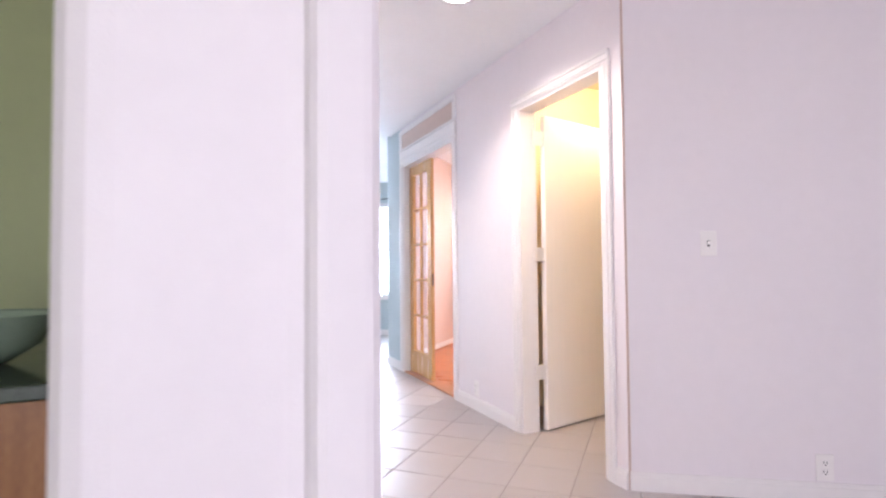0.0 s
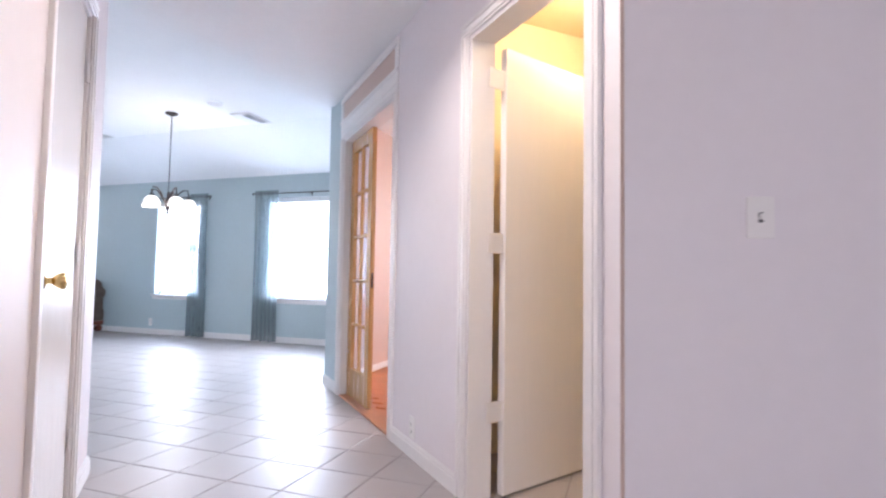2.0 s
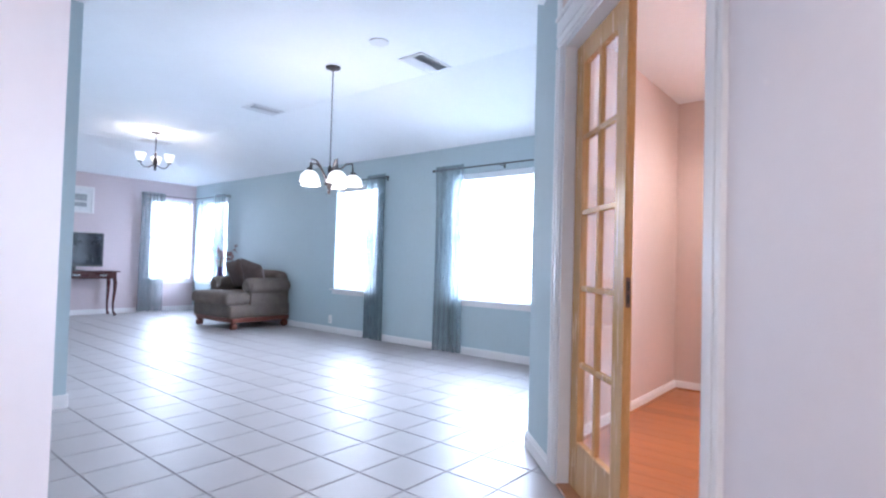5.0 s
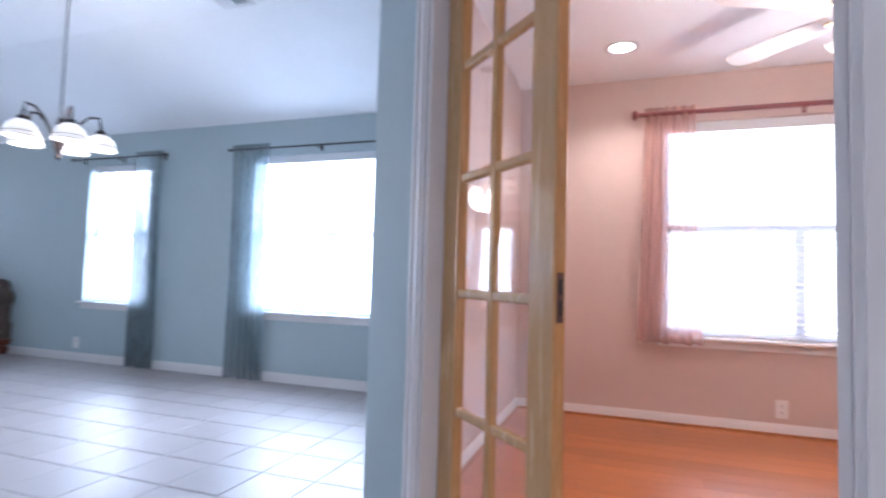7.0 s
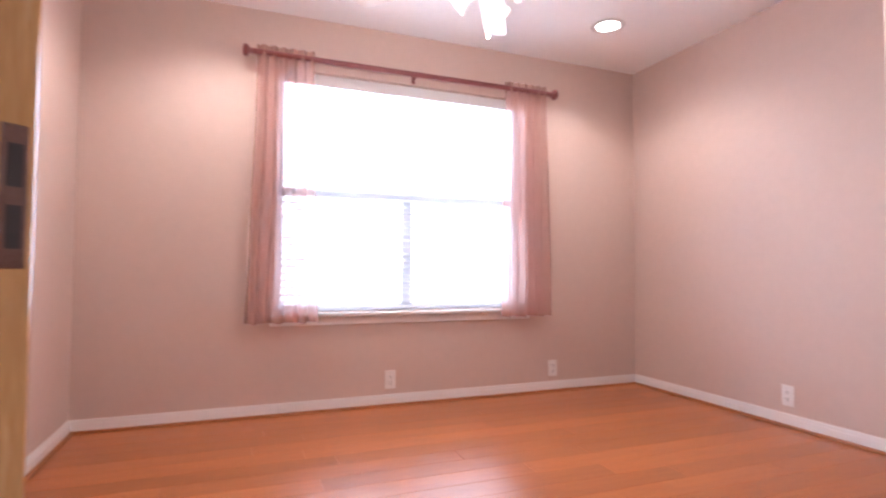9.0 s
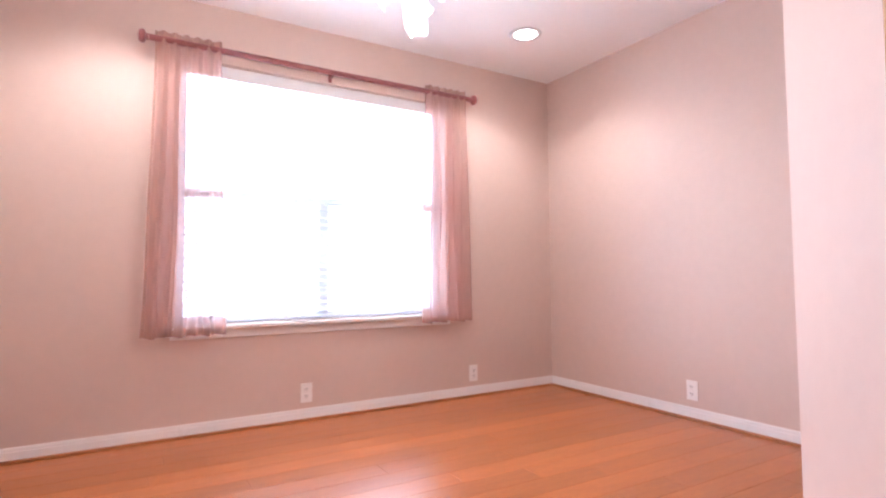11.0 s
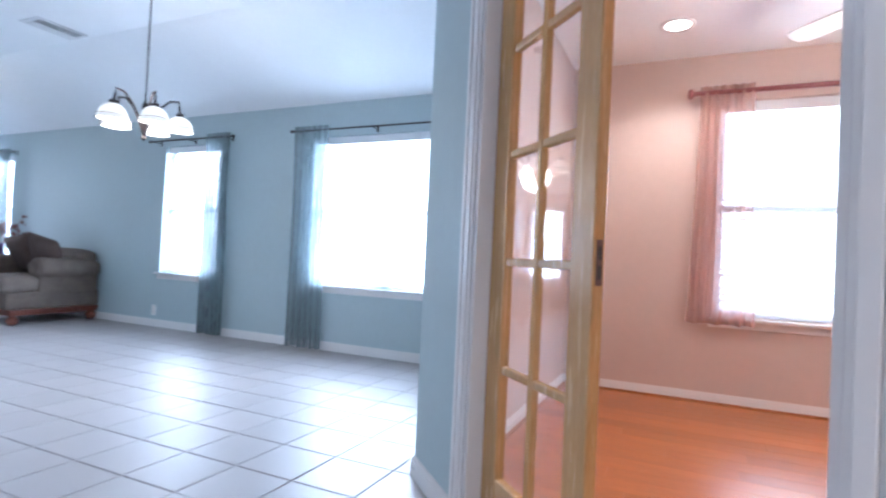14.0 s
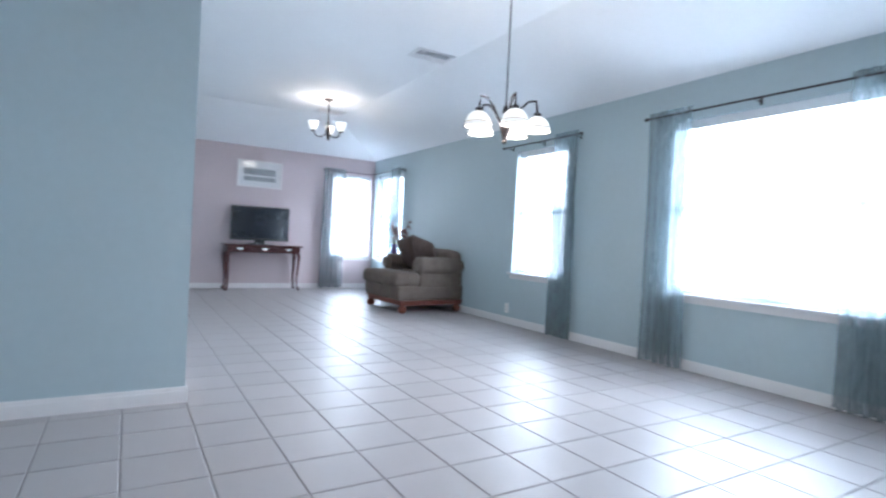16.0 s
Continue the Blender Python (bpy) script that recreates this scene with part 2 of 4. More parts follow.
def part(name, bm, mt, parent, label="", smooth=False, m=None):
    ob = new(name, mesh_of(name, bm, mt, smooth))
    ob.parent = parent
    if m:
        ob.matrix_local = m
    return tagged(ob, label)


def thing(name, m, label, category, group="", kind=""):
    ob = new(name)
    ob.empty_display_size = 0.1
    ob.matrix_world = m
    return tagged(ob, label, category, group, kind)


def solid(name, bm, mt, m=None, label="", category="", kind="structure", smooth=False, group=""):
    ob = new(name, mesh_of(name, bm, mt, smooth))
    if m:
        ob.matrix_world = m
    return tagged(ob, label, category, group, kind)


I4 = Matrix.Identity(4)
# the slanted hall wall: local x runs along it towards the big room, local y into the hall
DIAG = pose(3.793, 2.0076, 0, 0, 0, 45)


def wall(name, m, a, b, top, y0, y1, openings=(), front=None, back=None, label="painted wall"):
    """A wall along local x from a to b, between local y0 and y1, with openings (from, to, sill, head). front: paint of the y1 face."""
    bm, x = bmesh.new(), a
    for o0, o1, sill, head in sorted(openings):
        if o0 > x:
            box(bm, (x, y0, 0), (o0, y1, top))
        if sill > 0:
            box(bm, (o0, y0, 0), (o1, y1, sill))
        if head < top:
            box(bm, (o0, y0, head), (o1, y1, top))
        x = o1
    if x < b:
        box(bm, (x, y0, 0), (b, y1, top))
    bmesh.ops.recalc_face_normals(bm, faces=bm.faces)
    bm.normal_update()
    for f in bm.faces:
        f.material_index = 0 if f.normal.y > 0.5 else 1
    return solid(name, bm, [front, back or front], m, label, "wall")


def baseboard(m, a, b, y, side=1, shoe=False, height=0.085):
    """Moulded board on the wall face at local y; side: which way it stands proud."""
    bm = bmesh.new()
    box(bm, (a, min(y, y + side * 0.014), 0.0), (b, max(y, y + side * 0.014), height - 0.02))
    box(bm, (a, min(y, y + side * 0.010), height - 0.02), (b, max(y, y + side * 0.010), height - 0.006))
    box(bm, (a, min(y, y + side * 0.006), height - 0.006), (b, max(y, y + side * 0.006), height))
    ob = solid("baseboard", bm, TRIM, m, "white moulded baseboard along the wall", "baseboard")
    if shoe:
        bs = bmesh.new()
        box(bs, (a, min(y + side * 0.014, y + side * 0.032), 0.012), (b, max(y + side * 0.014, y + side * 0.032), 0.03), 0.006, 2)
        part("shoe_moulding", bs, SHOE, ob, "oak quarter-round strip")
    return ob


# ---------------------------------------------------------------- structure
HALL_H, ROOM_H, ROSE_H = 2.46, 2.70, 2.44
BX, RX, TY, EAVE = 7.78, 7.752, 12.51, 2.37   # window walls of both rooms, television wall, low edge of the ceiling
S_END = 2.62
FR0, FR1, FR_H = 0.932, 2.103, 2.075      # double door opening
CL0, CL1, CL_H = -0.845, -0.068, 2.05   # closet opening

# slanted wall with closet opening and double door, blue past the door casing
wall("wall_slanted", DIAG, -0.99, 2.19, ROOM_H + 0.1, -0.12, 0, [(CL0, CL1, 0, CL_H), (FR0, FR1, 0, FR_H)], WHITE, ROSE, "white slanted hall wall")
wall("wall_slanted_blue", DIAG, 2.19, S_END, ROOM_H + 0.1, -0.12, 0, [], BLUE, BLUE, "blue end of the slanted wall")
# wall with the light switch
SW = pose(3.098, 1.302, 0, 0, 0, 101)
wall("wall_switch", SW, -2.9, -0.005, HALL_H + 0.1, -0.12, 0, [], WHITE, CREAM, "white hall wall with light switch")
# hall wall opposite, with the closed narrow door
LW_Y, LD0, LD1, LD_H = 1.522, -0.135, 0.49, 2.05
wall("wall_hall", DIAG, -1.93, 0.91, ROOM_H + 0.1, LW_Y, LW_Y + 0.12, [(LD0, LD1, 0, LD_H)], WHITE, WHITE, "white hall wall with a narrow door")
# blue room
WIN_1, WIN_2, WIN_3 = (4.58, 6.16, 0.62, 2.05), (7.42, 8.27, 0.62, 2.05), (11.30, 12.32, 0.585, 2.07)
WIN_4, WIN_5 = (0.06, 0.80, 0.585, 2.07), (0.955, 2.66, 0.615, 2.11)
wall("wall_window_blue", pose(BX, 0, 0, 0, 0, 90), 3.75, TY + 0.16, ROOM_H, -0.16, 0, [WIN_1, WIN_2, WIN_3], BLUE, BLUE, "blue wall with windows")
wall("wall_television", pose(BX, TY, 0, 0, 0, 180), 0, 5.2, ROOM_H, -0.16, 0, [WIN_4], MAUVE, MAUVE, "pale mauve wall")
wall("wall_partition", pose(5.60, 3.73, 0), 0.0, 2.30, ROOM_H + 0.1, -0.05, 0.05, [], BLUE, ROSE, "wall between the blue and the rose room")
wall("wall_blue_north", pose(4.137, 6.47, 0, 0, 0, 180), 0.0, 1.2, ROOM_H, -0.14, 0, [], BLUE, BLUE, "blue wall end")
wall("wall_return", pose(4.137, 6.61, 0, 0, 0, -90), -5.95, 0.0, ROOM_H, -0.12, 0, [], BLUE, BLUE, "blue wall running to the far room")
wall("wall_blue_west", pose(2.94, 6.47, 0, 0, 0, -90), 0.0, 3.05, ROOM_H, -0.12, 0, [], BLUE, WHITE, "blue wall")
# rose room
wall("wall_window_rose", pose(RX, 0, 0, 0, 0, 90), -0.14, 3.69, ROOM_H, -0.16, 0, [WIN_5], ROSE, ROSE, "rose beige wall with a window")
wall("wall_rose_south", pose(4.1, -0.025, 0), 0, 3.68, ROOM_H, -0.12, 0, [], ROSE, ROSE, "rose beige wall")
wall("wall_closet_side", DIAG @ pose(0.53, 0, 0, 0, 0, -90), 0.12, 1.66, ROOM_H, -0.11, 0, [], ROSE, CREAM, "rose beige wall beside the closet")
wall("wall_closet_back", DIAG @ pose(0, -1.66, 0, 0, 0, 180), -0.42, 1.3, ROOM_H, -0.11, 0, [], ROSE, CREAM, "closet back wall")
# bathroom and the start of the walk, closed by plain walls; the west opening is added for the fill lamp
wall("wall_bath", DIAG @ pose(0.0, 3.0, 0, 0, 0, 180), -0.9, 4.6, HALL_H, -0.12, 0, [], GREEN, GREEN, "sage green bathroom wall")
wall("wall_start_west", pose(-1.4, -2.0, 0, 0, 0, -90), -7.0, 0.12, HALL_H, -0.12, 0, [(-5.5, -1.1, 0.30, 2.25)], WHITE, WHITE, "plain white wall")
wall("wall_start_south", pose(-1.5, -1.75, 0), 0, 5.6, HALL_H, -0.12, 0, [], WHITE, WHITE, "plain white wall")

wall("wall_bath_end", DIAG @ pose(-0.35, 1.59, 0, 0, 0, 90), 0, 1.42, HALL_H, -0.1, 0, [], GREEN, GREEN, "sage green bathroom wall")

# ceilings
def slab(name, pts, z0, z1, mt, label):
    bm = bmesh.new()
    lo = [bm.verts.new((x, y, z0)) for x, y in pts]
    hi = [bm.verts.new((x, y, z1)) for x, y in pts]
    bm.faces.new(lo[::-1]), bm.faces.new(hi)
    for k in range(len(pts)):
        j = (k + 1) % len(pts)
        bm.faces.new((lo[k], lo[j], hi[j], hi[k]))
    return solid(name, bm, mt, None, label, name.split("_")[0])


def dp(s, n):
    v = DIAG @ Vector((s, n, 0))
    return (v.x, v.y)


slab("ceiling_hall", [(-1.6, -1.9), (4.2, -1.9), dp(-0.8, -1.5), dp(-0.8, -0.06), dp(2.50, -0.06), (5.50, 3.82), (2.9, 3.90), (-1.6, 5.2)], HALL_H, HALL_H + 0.12, CEIL, "white hall ceiling")
slab("ceiling_blue_room", [(2.4, 3.1), (6.48, 3.1), (6.48, 10.95), (2.4, 10.95)], ROOM_H, ROOM_H + 0.12, CEIL, "white ceiling of the big room")
bm = bmesh.new()
for z in (0.0, 0.1):
    c = [bm.verts.new(p) for p in ((6.48, 3.70, ROOM_H + z), (BX + 0.15, 3.70, 2.33 + z), (BX + 0.15, TY + 0.15, 2.33 + z), (2.4, TY + 0.15, 2.33 + z), (2.4, 10.95, ROOM_H + z), (6.48, 10.95, ROOM_H + z))]
    for f4 in ((c[0], c[1], c[2], c[5]), (c[5], c[2], c[3], c[4])):
        bm.faces.new(f4 if z else f4[::-1])
solid("ceiling_slope", bm, CEIL, None, "white ceiling sloping down to the outer walls", "ceiling")
slab("ceiling_soffit", [(2.9, 3.90), (5.50, 3.82), dp(2.45, -0.02), (2.9, 3.78)], HALL_H + 0.125, ROOM_H - 0.004, CEIL, "white face between hall and room ceilings")
slab("ceiling_rose_room", [dp(0.53, -1.9), (4.2, -0.1), (RX + 0.11, -0.1), (RX + 0.11, 3.679), (5.55, 3.679), dp(2.42, -0.122), dp(0.53, -0.122)], ROSE_H, ROSE_H + 0.12, CEIL, "white ceiling of the rose room")
slab("ceiling_closet", [dp(-1.0, -0.122), dp(0.418, -0.122), dp(0.418, -1.55), dp(-1.0, -1.55)], HALL_H, HALL_H + 0.1, CREAM, "cream closet ceiling")

slab("wall_stub", [dp(a, b) for a, b in ((-1.931, 1.522), (-2.03, 1.523), (-2.05, 1.530), (-2.06, 1.545), (-2.062, 1.56), (-2.062, 1.622), (-2.056, 1.638), (-2.04, 1.648), (-2.015, 1.653), (-2.012, 1.68), (-2.012, 1.93), (-2.006, 1.97), (-1.99, 2.0), (-1.965, 2.02), (-1.94, 2.026), (-1.931, 1.665))], 0, HALL_H, WHITE, "white rounded wall end beside the bathroom")

# ground outside
slab("ground", [(-60, -60), (80, -60), (80, 80), (-60, 80)], -0.4, -0.2, LAWN, "lawn outside the windows")
# added glowing sheet beyond the windows, standing in for the bright outdoors
slab("backdrop", [(10.2, -6), (10.3, -6), (10.3, 17.5), (4, 17.5), (4, 17.4), (10.2, 17.4)], -0.2, 7.0, GLOW, "glowing backdrop sheet in place of daylight outside")
slab("floor", [(-1.6, -1.9), (7.9, -1.9), (7.9, 12.66), (-1.6, 12.66)], -0.2, -0.003, GROUT, "grey grout between floor tiles")
slab("floor_rose_room", [dp(0.51, -0.10), dp(2.42, -0.10), (5.55, 3.685), (RX + 0.01, 3.685), (RX + 0.01, -0.03), (4.2, -0.03), dp(0.51, -1.7)], -0.002, 0.008, PLANK, "wooden subfloor of the rose room")

# baseboards
baseboard(DIAG, CL1 + 0.065, FR0 - 0.085, 0)
baseboard(DIAG, FR1 + 0.085, S_END + 0.012, 0)
baseboard(DIAG, -0.99, CL0 - 0.065, 0)
baseboard(SW, -3.1, 0.0, 0)
baseboard(DIAG, LD1 + 0.065, 0.922, LW_Y, -1)
baseboard(DIAG, -1.93, LD0 - 0.065, LW_Y, -1)
baseboard(pose(BX, 0, 0, 0, 0, 90), 3.79, TY, 0)
baseboard(pose(BX, TY, 0, 0, 0, 180), 0, 3.64, 0)
baseboard(pose(4.137, 6.47, 0, 0, 0, 180), -0.012, 1.2, 0)
baseboard(pose(4.137, 6.61, 0, 0, 0, -90), -5.9, 0.14, 0)
baseboard(pose(2.94, 6.47, 0, 0, 0, -90), 0.0, 2.9, 0)
baseboard(pose(RX, 0, 0, 0, 0, 90), -0.025, 3.679, 0, shoe=True)
baseboard(pose(4.2, -0.025, 0), 0, 3.55, 0, shoe=True)
baseboard(DIAG @ pose(0.53, 0, 0, 0, 0, -90), 0.12, 1.66, 0, shoe=True)
baseboard(pose(5.6, 3.68, 0), 0.0, 2.15, 0, -1, shoe=True)
baseboard(DIAG @ pose(0, -1.55, 0), -1.0, 0.418, 0)


# ---------------------------------------------------------------- door casings
def casing(m, a, b, head, y, side, w=0.07, jamb_to=None, label="white moulded door casing"):
    """Moulded casing round an opening from local a to b on the wall face at y, with jambs through the wall."""
    ob = thing("door_casing", m, label, "door casing", kind="structure")
    def leg(name, x0, x1, z0, z1, inner_low):
        bm = bmesh.new()
        s = side
        def bar(u0, u1, d):
            if z1 - z0 > x1 - x0:
                lo, hi = (x0 + u0 * (x1 - x0), z0), (x0 + u1 * (x1 - x0), z1)
            else:
                lo, hi = (x0, z0 + u0 * (z1 - z0)), (x1, z0 + u1 * (z1 - z0))
            box(bm, (lo[0], min(y, y + s * d), lo[1]), (hi[0], max(y, y + s * d), hi[1]), 0.002)
        for u0, u1, d in ((0, 0.28, 0.018), (0.28, 0.42, 0.012), (0.42, 0.80, 0.015), (0.80, 1.0, 0.009)):
            bar(*((1 - u1, 1 - u0) if inner_low else (u0, u1)), d)
        part(name, bm, TRIM, ob)
    leg("casing_side", a - w, a - 0.006, 0.0, head + 0.006, False)
    leg("casing_side", b + 0.006, b + w, 0.0, head + 0.006, True)
    leg("casing_head", a - w, b + w, head + 0.006, head + w, True)
    if jamb_to is not None:
        y0, y1 = min(y, jamb_to), max(y, jamb_to)
        part("jamb", boxes(((a - 0.004, y0, 0), (a + 0.014, y1, head + 0.004)), bevel=0.001), TRIM, ob)
        part("jamb", boxes(((b - 0.014, y0, 0), (b + 0.004, y1, head + 0.004)), bevel=0.001), TRIM, ob)
        part("jamb_head", boxes(((a + 0.014, y0, head - 0.014), (b - 0.014, y1, head + 0.004)), bevel=0.001), TRIM, ob)
    return ob


casing(DIAG, CL0, CL1, CL_H, 0.0, 1, jamb_to=-0.121)
fr_case = casing(DIAG, FR0, FR1, FR_H, 0.0, 1, 0.085, jamb_to=-0.121)
casing(DIAG, FR0, FR1, FR_H, -0.12, -1, 0.07)
casing(DIAG, LD0, LD1, LD_H, LW_Y, -1, jamb_to=LW_Y + 0.12)
# transom panel over the double door, rose coloured behind its trim
part("transom_panel", boxes(((FR0 - 0.03, 0.001, 2.235), (FR1 + 0.03, 0.005, 2.385))), ROSE, fr_case, "rose painted transom panel")
for lo, hi in (((FR0 - 0.085, 0, 2.385), (FR1 + 0.085, 0.02, 2.43)), ((FR0 - 0.085, 0, FR_H + 0.086), (FR1 + 0.085, 0.016, 2.215)), ((FR0 - 0.085, 0, 2.215), (FR1 + 0.085, 0.026, 2.235)),
               ((FR0 - 0.085, 0, 2.235), (FR0 - 0.03, 0.016, 2.385)), ((FR1 + 0.03, 0, 2.235), (FR1 + 0.085, 0.016, 2.385))):
    part("transom_trim", boxes((lo, hi), bevel=0.004), TRIM, fr_case)
part("threshold", boxes(((FR0 + 0.015, -0.12, 0.0), (FR1 - 0.015, 0.005, 0.014)), bevel=0.004), SHOE, fr_case, "oak threshold strip")


# ---------------------------------------------------------------- doors
def knob(parent, x, y, z, side, mt=BRASS):
    m = pose(x, y, z, -90 * side, 0, 0)
    k = part("knob", lathe([(0.032, 0), (0.032, 0.004), (0.026, 0.010), (0.012, 0.014), (0.011, 0.030), (0.019, 0.036), (0.027, 0.048), (0.028, 0.058), (0.024, 0.066), (0.013, 0.070), (0.0, 0.0705)], 24, m), mt, parent, "polished brass door knob", True)
    return k


def hinge(parent, x, y, z, h=0.09, mt=STEEL, label="painted butt hinge"):
    bm = tube([(x, y, z - h / 2), (x, y, z + h / 2)], 0.007, 10)
    for k in (-0.5, 0.5):
        box(bm, (x - 0.02, y - 0.003, z + k * h - 0.001), (x + 0.02, y + 0.003, z + k * h + 0.001))
    box(bm, (x - 0.022, y - 0.002, z - h / 2), (x + 0.022, y + 0.002, z + h / 2), 0.001)
    return part("hinge", bm, mt, parent, label)


# narrow closed door
nd = thing("narrow_door", DIAG, "narrow white gloss door, closed, with brass knob", "door")
part("slab", boxes(((LD0 + 0.017, LW_Y + 0.012, 0.012), (LD1 - 0.017, LW_Y + 0.047, LD_H - 0.017)), bevel=0.003), DOORP, nd)
knob(nd, LD0 + 0.075, LW_Y + 0.012, 0.935, -1)
for z in (0.29, 1.04, 1.80):
    hinge(nd, LD1 - 0.012, LW_Y + 0.002, z, 0.09, TRIM)

# closet door, swung open into the closet; local x runs from hinge to latch
cd = thing("closet_door", DIAG @ pose(-0.075, -0.14, 0, 0, 0, -77.5), "plain white slab door, swung open into a closet", "door")
part("slab", boxes(((0.012, -0.045, 0.012), (0.705, -0.008, 2.015)), bevel=0.003), DOORP, cd)
knob(cd, 0.645, -0.045, 0.955, -1)
knob(cd, 0.645, -0.008, 0.955, 1)
for z in (0.38, 1.12, 1.86):
    part("hinge", boxes(((-0.085, -0.036, z - 0.045), (0.012, -0.030, z + 0.045)), bevel=0.002), TRIM, cd, "white painted hinge bridging the gap")


def french_leaf(m, width, label, hinge_side):
    """A leaf of two by five lights; local x from the hinge stile to the latch stile, y through the thickness."""
    d = thing("french_door", m, label, "door", "leaves of the double door")
    t, st, top_z, bot_z, head = 0.035, 0.095, 1.95, 0.235, 2.05
    part("stile", boxes(((0, 0, 0.014), (st, t, head)), bevel=0.003), PINE, d)
    part("stile", boxes(((width - st, 0, 0.014), (width, t, head)), bevel=0.003), PINE, d)
    part("rail", boxes(((st, 0.001, 0.014), (width - st, t - 0.001, bot_z)), bevel=0.003), PINE, d)
    part("rail", boxes(((st, 0.001, top_z), (width - st, t - 0.001, head)), bevel=0.003), PINE, d)
    mid = width / 2
    bar = boxes(((mid - 0.013, 0.004, bot_z), (mid + 0.013, t - 0.004, top_z)), bevel=0.006, seg=2)
    part("muntin", bar, PINE, d)
    rows = 5
    step = (top_z - bot_z) / rows
    for k in range(1, rows):
        z = bot_z + k * step
        part("muntin", boxes(((st, 0.005, z - 0.013), (mid - 0.012, t - 0.005, z + 0.013)), ((mid + 0.012, 0.005, z - 0.013), (width - st, t - 0.005, z + 0.013)), bevel=0.006, seg=2), PINE, d)
    for k in range(rows):
        z0, z1 = bot_z + k * step + 0.010, bot_z + (k + 1) * step - 0.010
        for x0, x1 in ((st - 0.004, mid - 0.010), (mid + 0.010, width - st + 0.004)):
            p = part("pane", boxes(((x0, 0.0155, z0), (x1, 0.0185, z1))), GLASS, d, "clear glass pane")
            p.visible_shadow = False
    return d


LEAF = 0.555
left_leaf = french_leaf(DIAG @ pose(FR1 - 0.018, -0.055, 0, 0, 0, 180), LEAF, "varnished pine french door leaf with ten glass panes, closed", 1)
fp = part("strike_plate", boxes(((LEAF, 0.008, 0.875), (LEAF + 0.002, 0.027, 0.985)), bevel=0.0008), AGED, left_leaf, "aged bronze strike plate")
part("bolt_slot", boxes(((LEAF + 0.0005, 0.012, 0.890), (LEAF + 0.003, 0.023, 0.923)), ((LEAF + 0.0005, 0.012, 0.937), (LEAF + 0.003, 0.023, 0.970))), SLOT, left_leaf)
right_leaf = french_leaf(DIAG @ pose(FR0 + 0.015, -0.124, 0, 0, 0, -112), 0.545, "varnished pine french door leaf, swung open into the room", -1)
for z in (0.25, 1.045, 1.84):
    bm = bmesh.new()
    ring = [(-0.011, -0.052), (0.020, -0.052), (0.026, -0.049), (0.029, -0.043), (0.029, 0.043), (0.026, 0.049), (0.020, 0.052), (-0.011, 0.052)]
    fa, fb = [bm.verts.new((-0.0035, y, z + q)) for y, q in ring], [bm.verts.new((-0.0005, y, z + q)) for y, q in ring]
    bm.faces.new(fa), bm.faces.new(fb[::-1])
    for q in range(8):
        bm.faces.new((fa[q], fb[q], fb[(q + 1) % 8], fa[(q + 1) % 8]))
    h = part("hinge", bm, HINGEM, right_leaf, "large pale steel hinge with rounded corners")
    kn = bmesh.new()
    for q in range(5):
        tube([(-0.006, -0.017, z - 0.05 + q * 0.02 + 0.001), (-0.006, -0.017, z - 0.05 + (q + 1) * 0.02 - 0.001)], 0.007, 10, kn)
    part("knuckle", kn, HINGEM, h)
    for dy, dz in ((0.013, 0.037), (0.021, 0.0), (0.013, -0.037)):
        sc = lathe([(0.0042, 0), (0.0036, 0.0012), (0, 0.0014)], 12, pose(-0.0034, dy, z + dz, 0, -90, 0))
        box(sc, (-0.0055, dy - 0.0032, z + dz - 0.0006), (-0.0045, dy + 0.0032, z + dz + 0.0006))
        part("screw", sc, AGED, h, "cross-slot screw head")

# closet shelves
for z in (1.40, 1.58, 1.77, 1.95):
    bm = boxes(((-0.98, -1.548, z), (0.418, -1.20, z + 0.018)), ((-0.98, -1.199, z), (-0.65, -0.45, z + 0.018)), bevel=0.003)
    solid("closet_shelf", bm, SHELFM, DIAG, "white painted closet shelf along the back wall", "shelf", "", group="closet shelves")


# ---------------------------------------------------------------- windows
def window(name, m, a, b, sill, head, label, cross=True, depth=0.16):
    """Window in the opening from local a to b (wall face at local y 0, outside at -depth)."""
    w = thing(name, m, label, "window", kind="structure")
    y0, y1 = -depth + 0.005, -depth + 0.05
    f = 0.045
    fr = part("window_frame", boxes(((a, y0, sill), (a + f, y1, head)), ((b - f, y0, sill), (b, y1, head)), ((a + f, y0, sill), (b - f, y1, sill + f)), ((a + f, y0, head - f), (b - f, y1, head)), bevel=0.003), VINYL, w)
    mid = (sill + head) / 2
    part("meeting_rail", boxes(((a + f, y0 + 0.005, mid - 0.025), (b - f, y1 + 0.004, mid + 0.025)), bevel=0.003), VINYL, w)
    if cross:
        part("mullion", boxes((((a + b) / 2 - 0.035, y0 + 0.004, sill + f), ((a + b) / 2 + 0.035, y1 + 0.008, mid - 0.025)), bevel=0.003), VINYL, w)
    for z0, z1 in ((sill + f, mid - 0.025), (mid + 0.025, head - f)):
        p = part("pane", boxes(((a + f, y0 + 0.015, z0), (b - f, y0 + 0.019, z1))), WIN_GLASS, w)
        p.visible_shadow = False
    part("window_sill", boxes(((a - 0.05, -depth + 0.05, sill - 0.022), (b + 0.05, 0.045, sill - 0.001)), bevel=0.005, seg=2), TRIM, w, "white painted sill")
    part("apron", boxes(((a - 0.03, 0.001, sill - 0.075), (b + 0.03, 0.013, sill - 0.024)), bevel=0.003), TRIM, w)
    return w


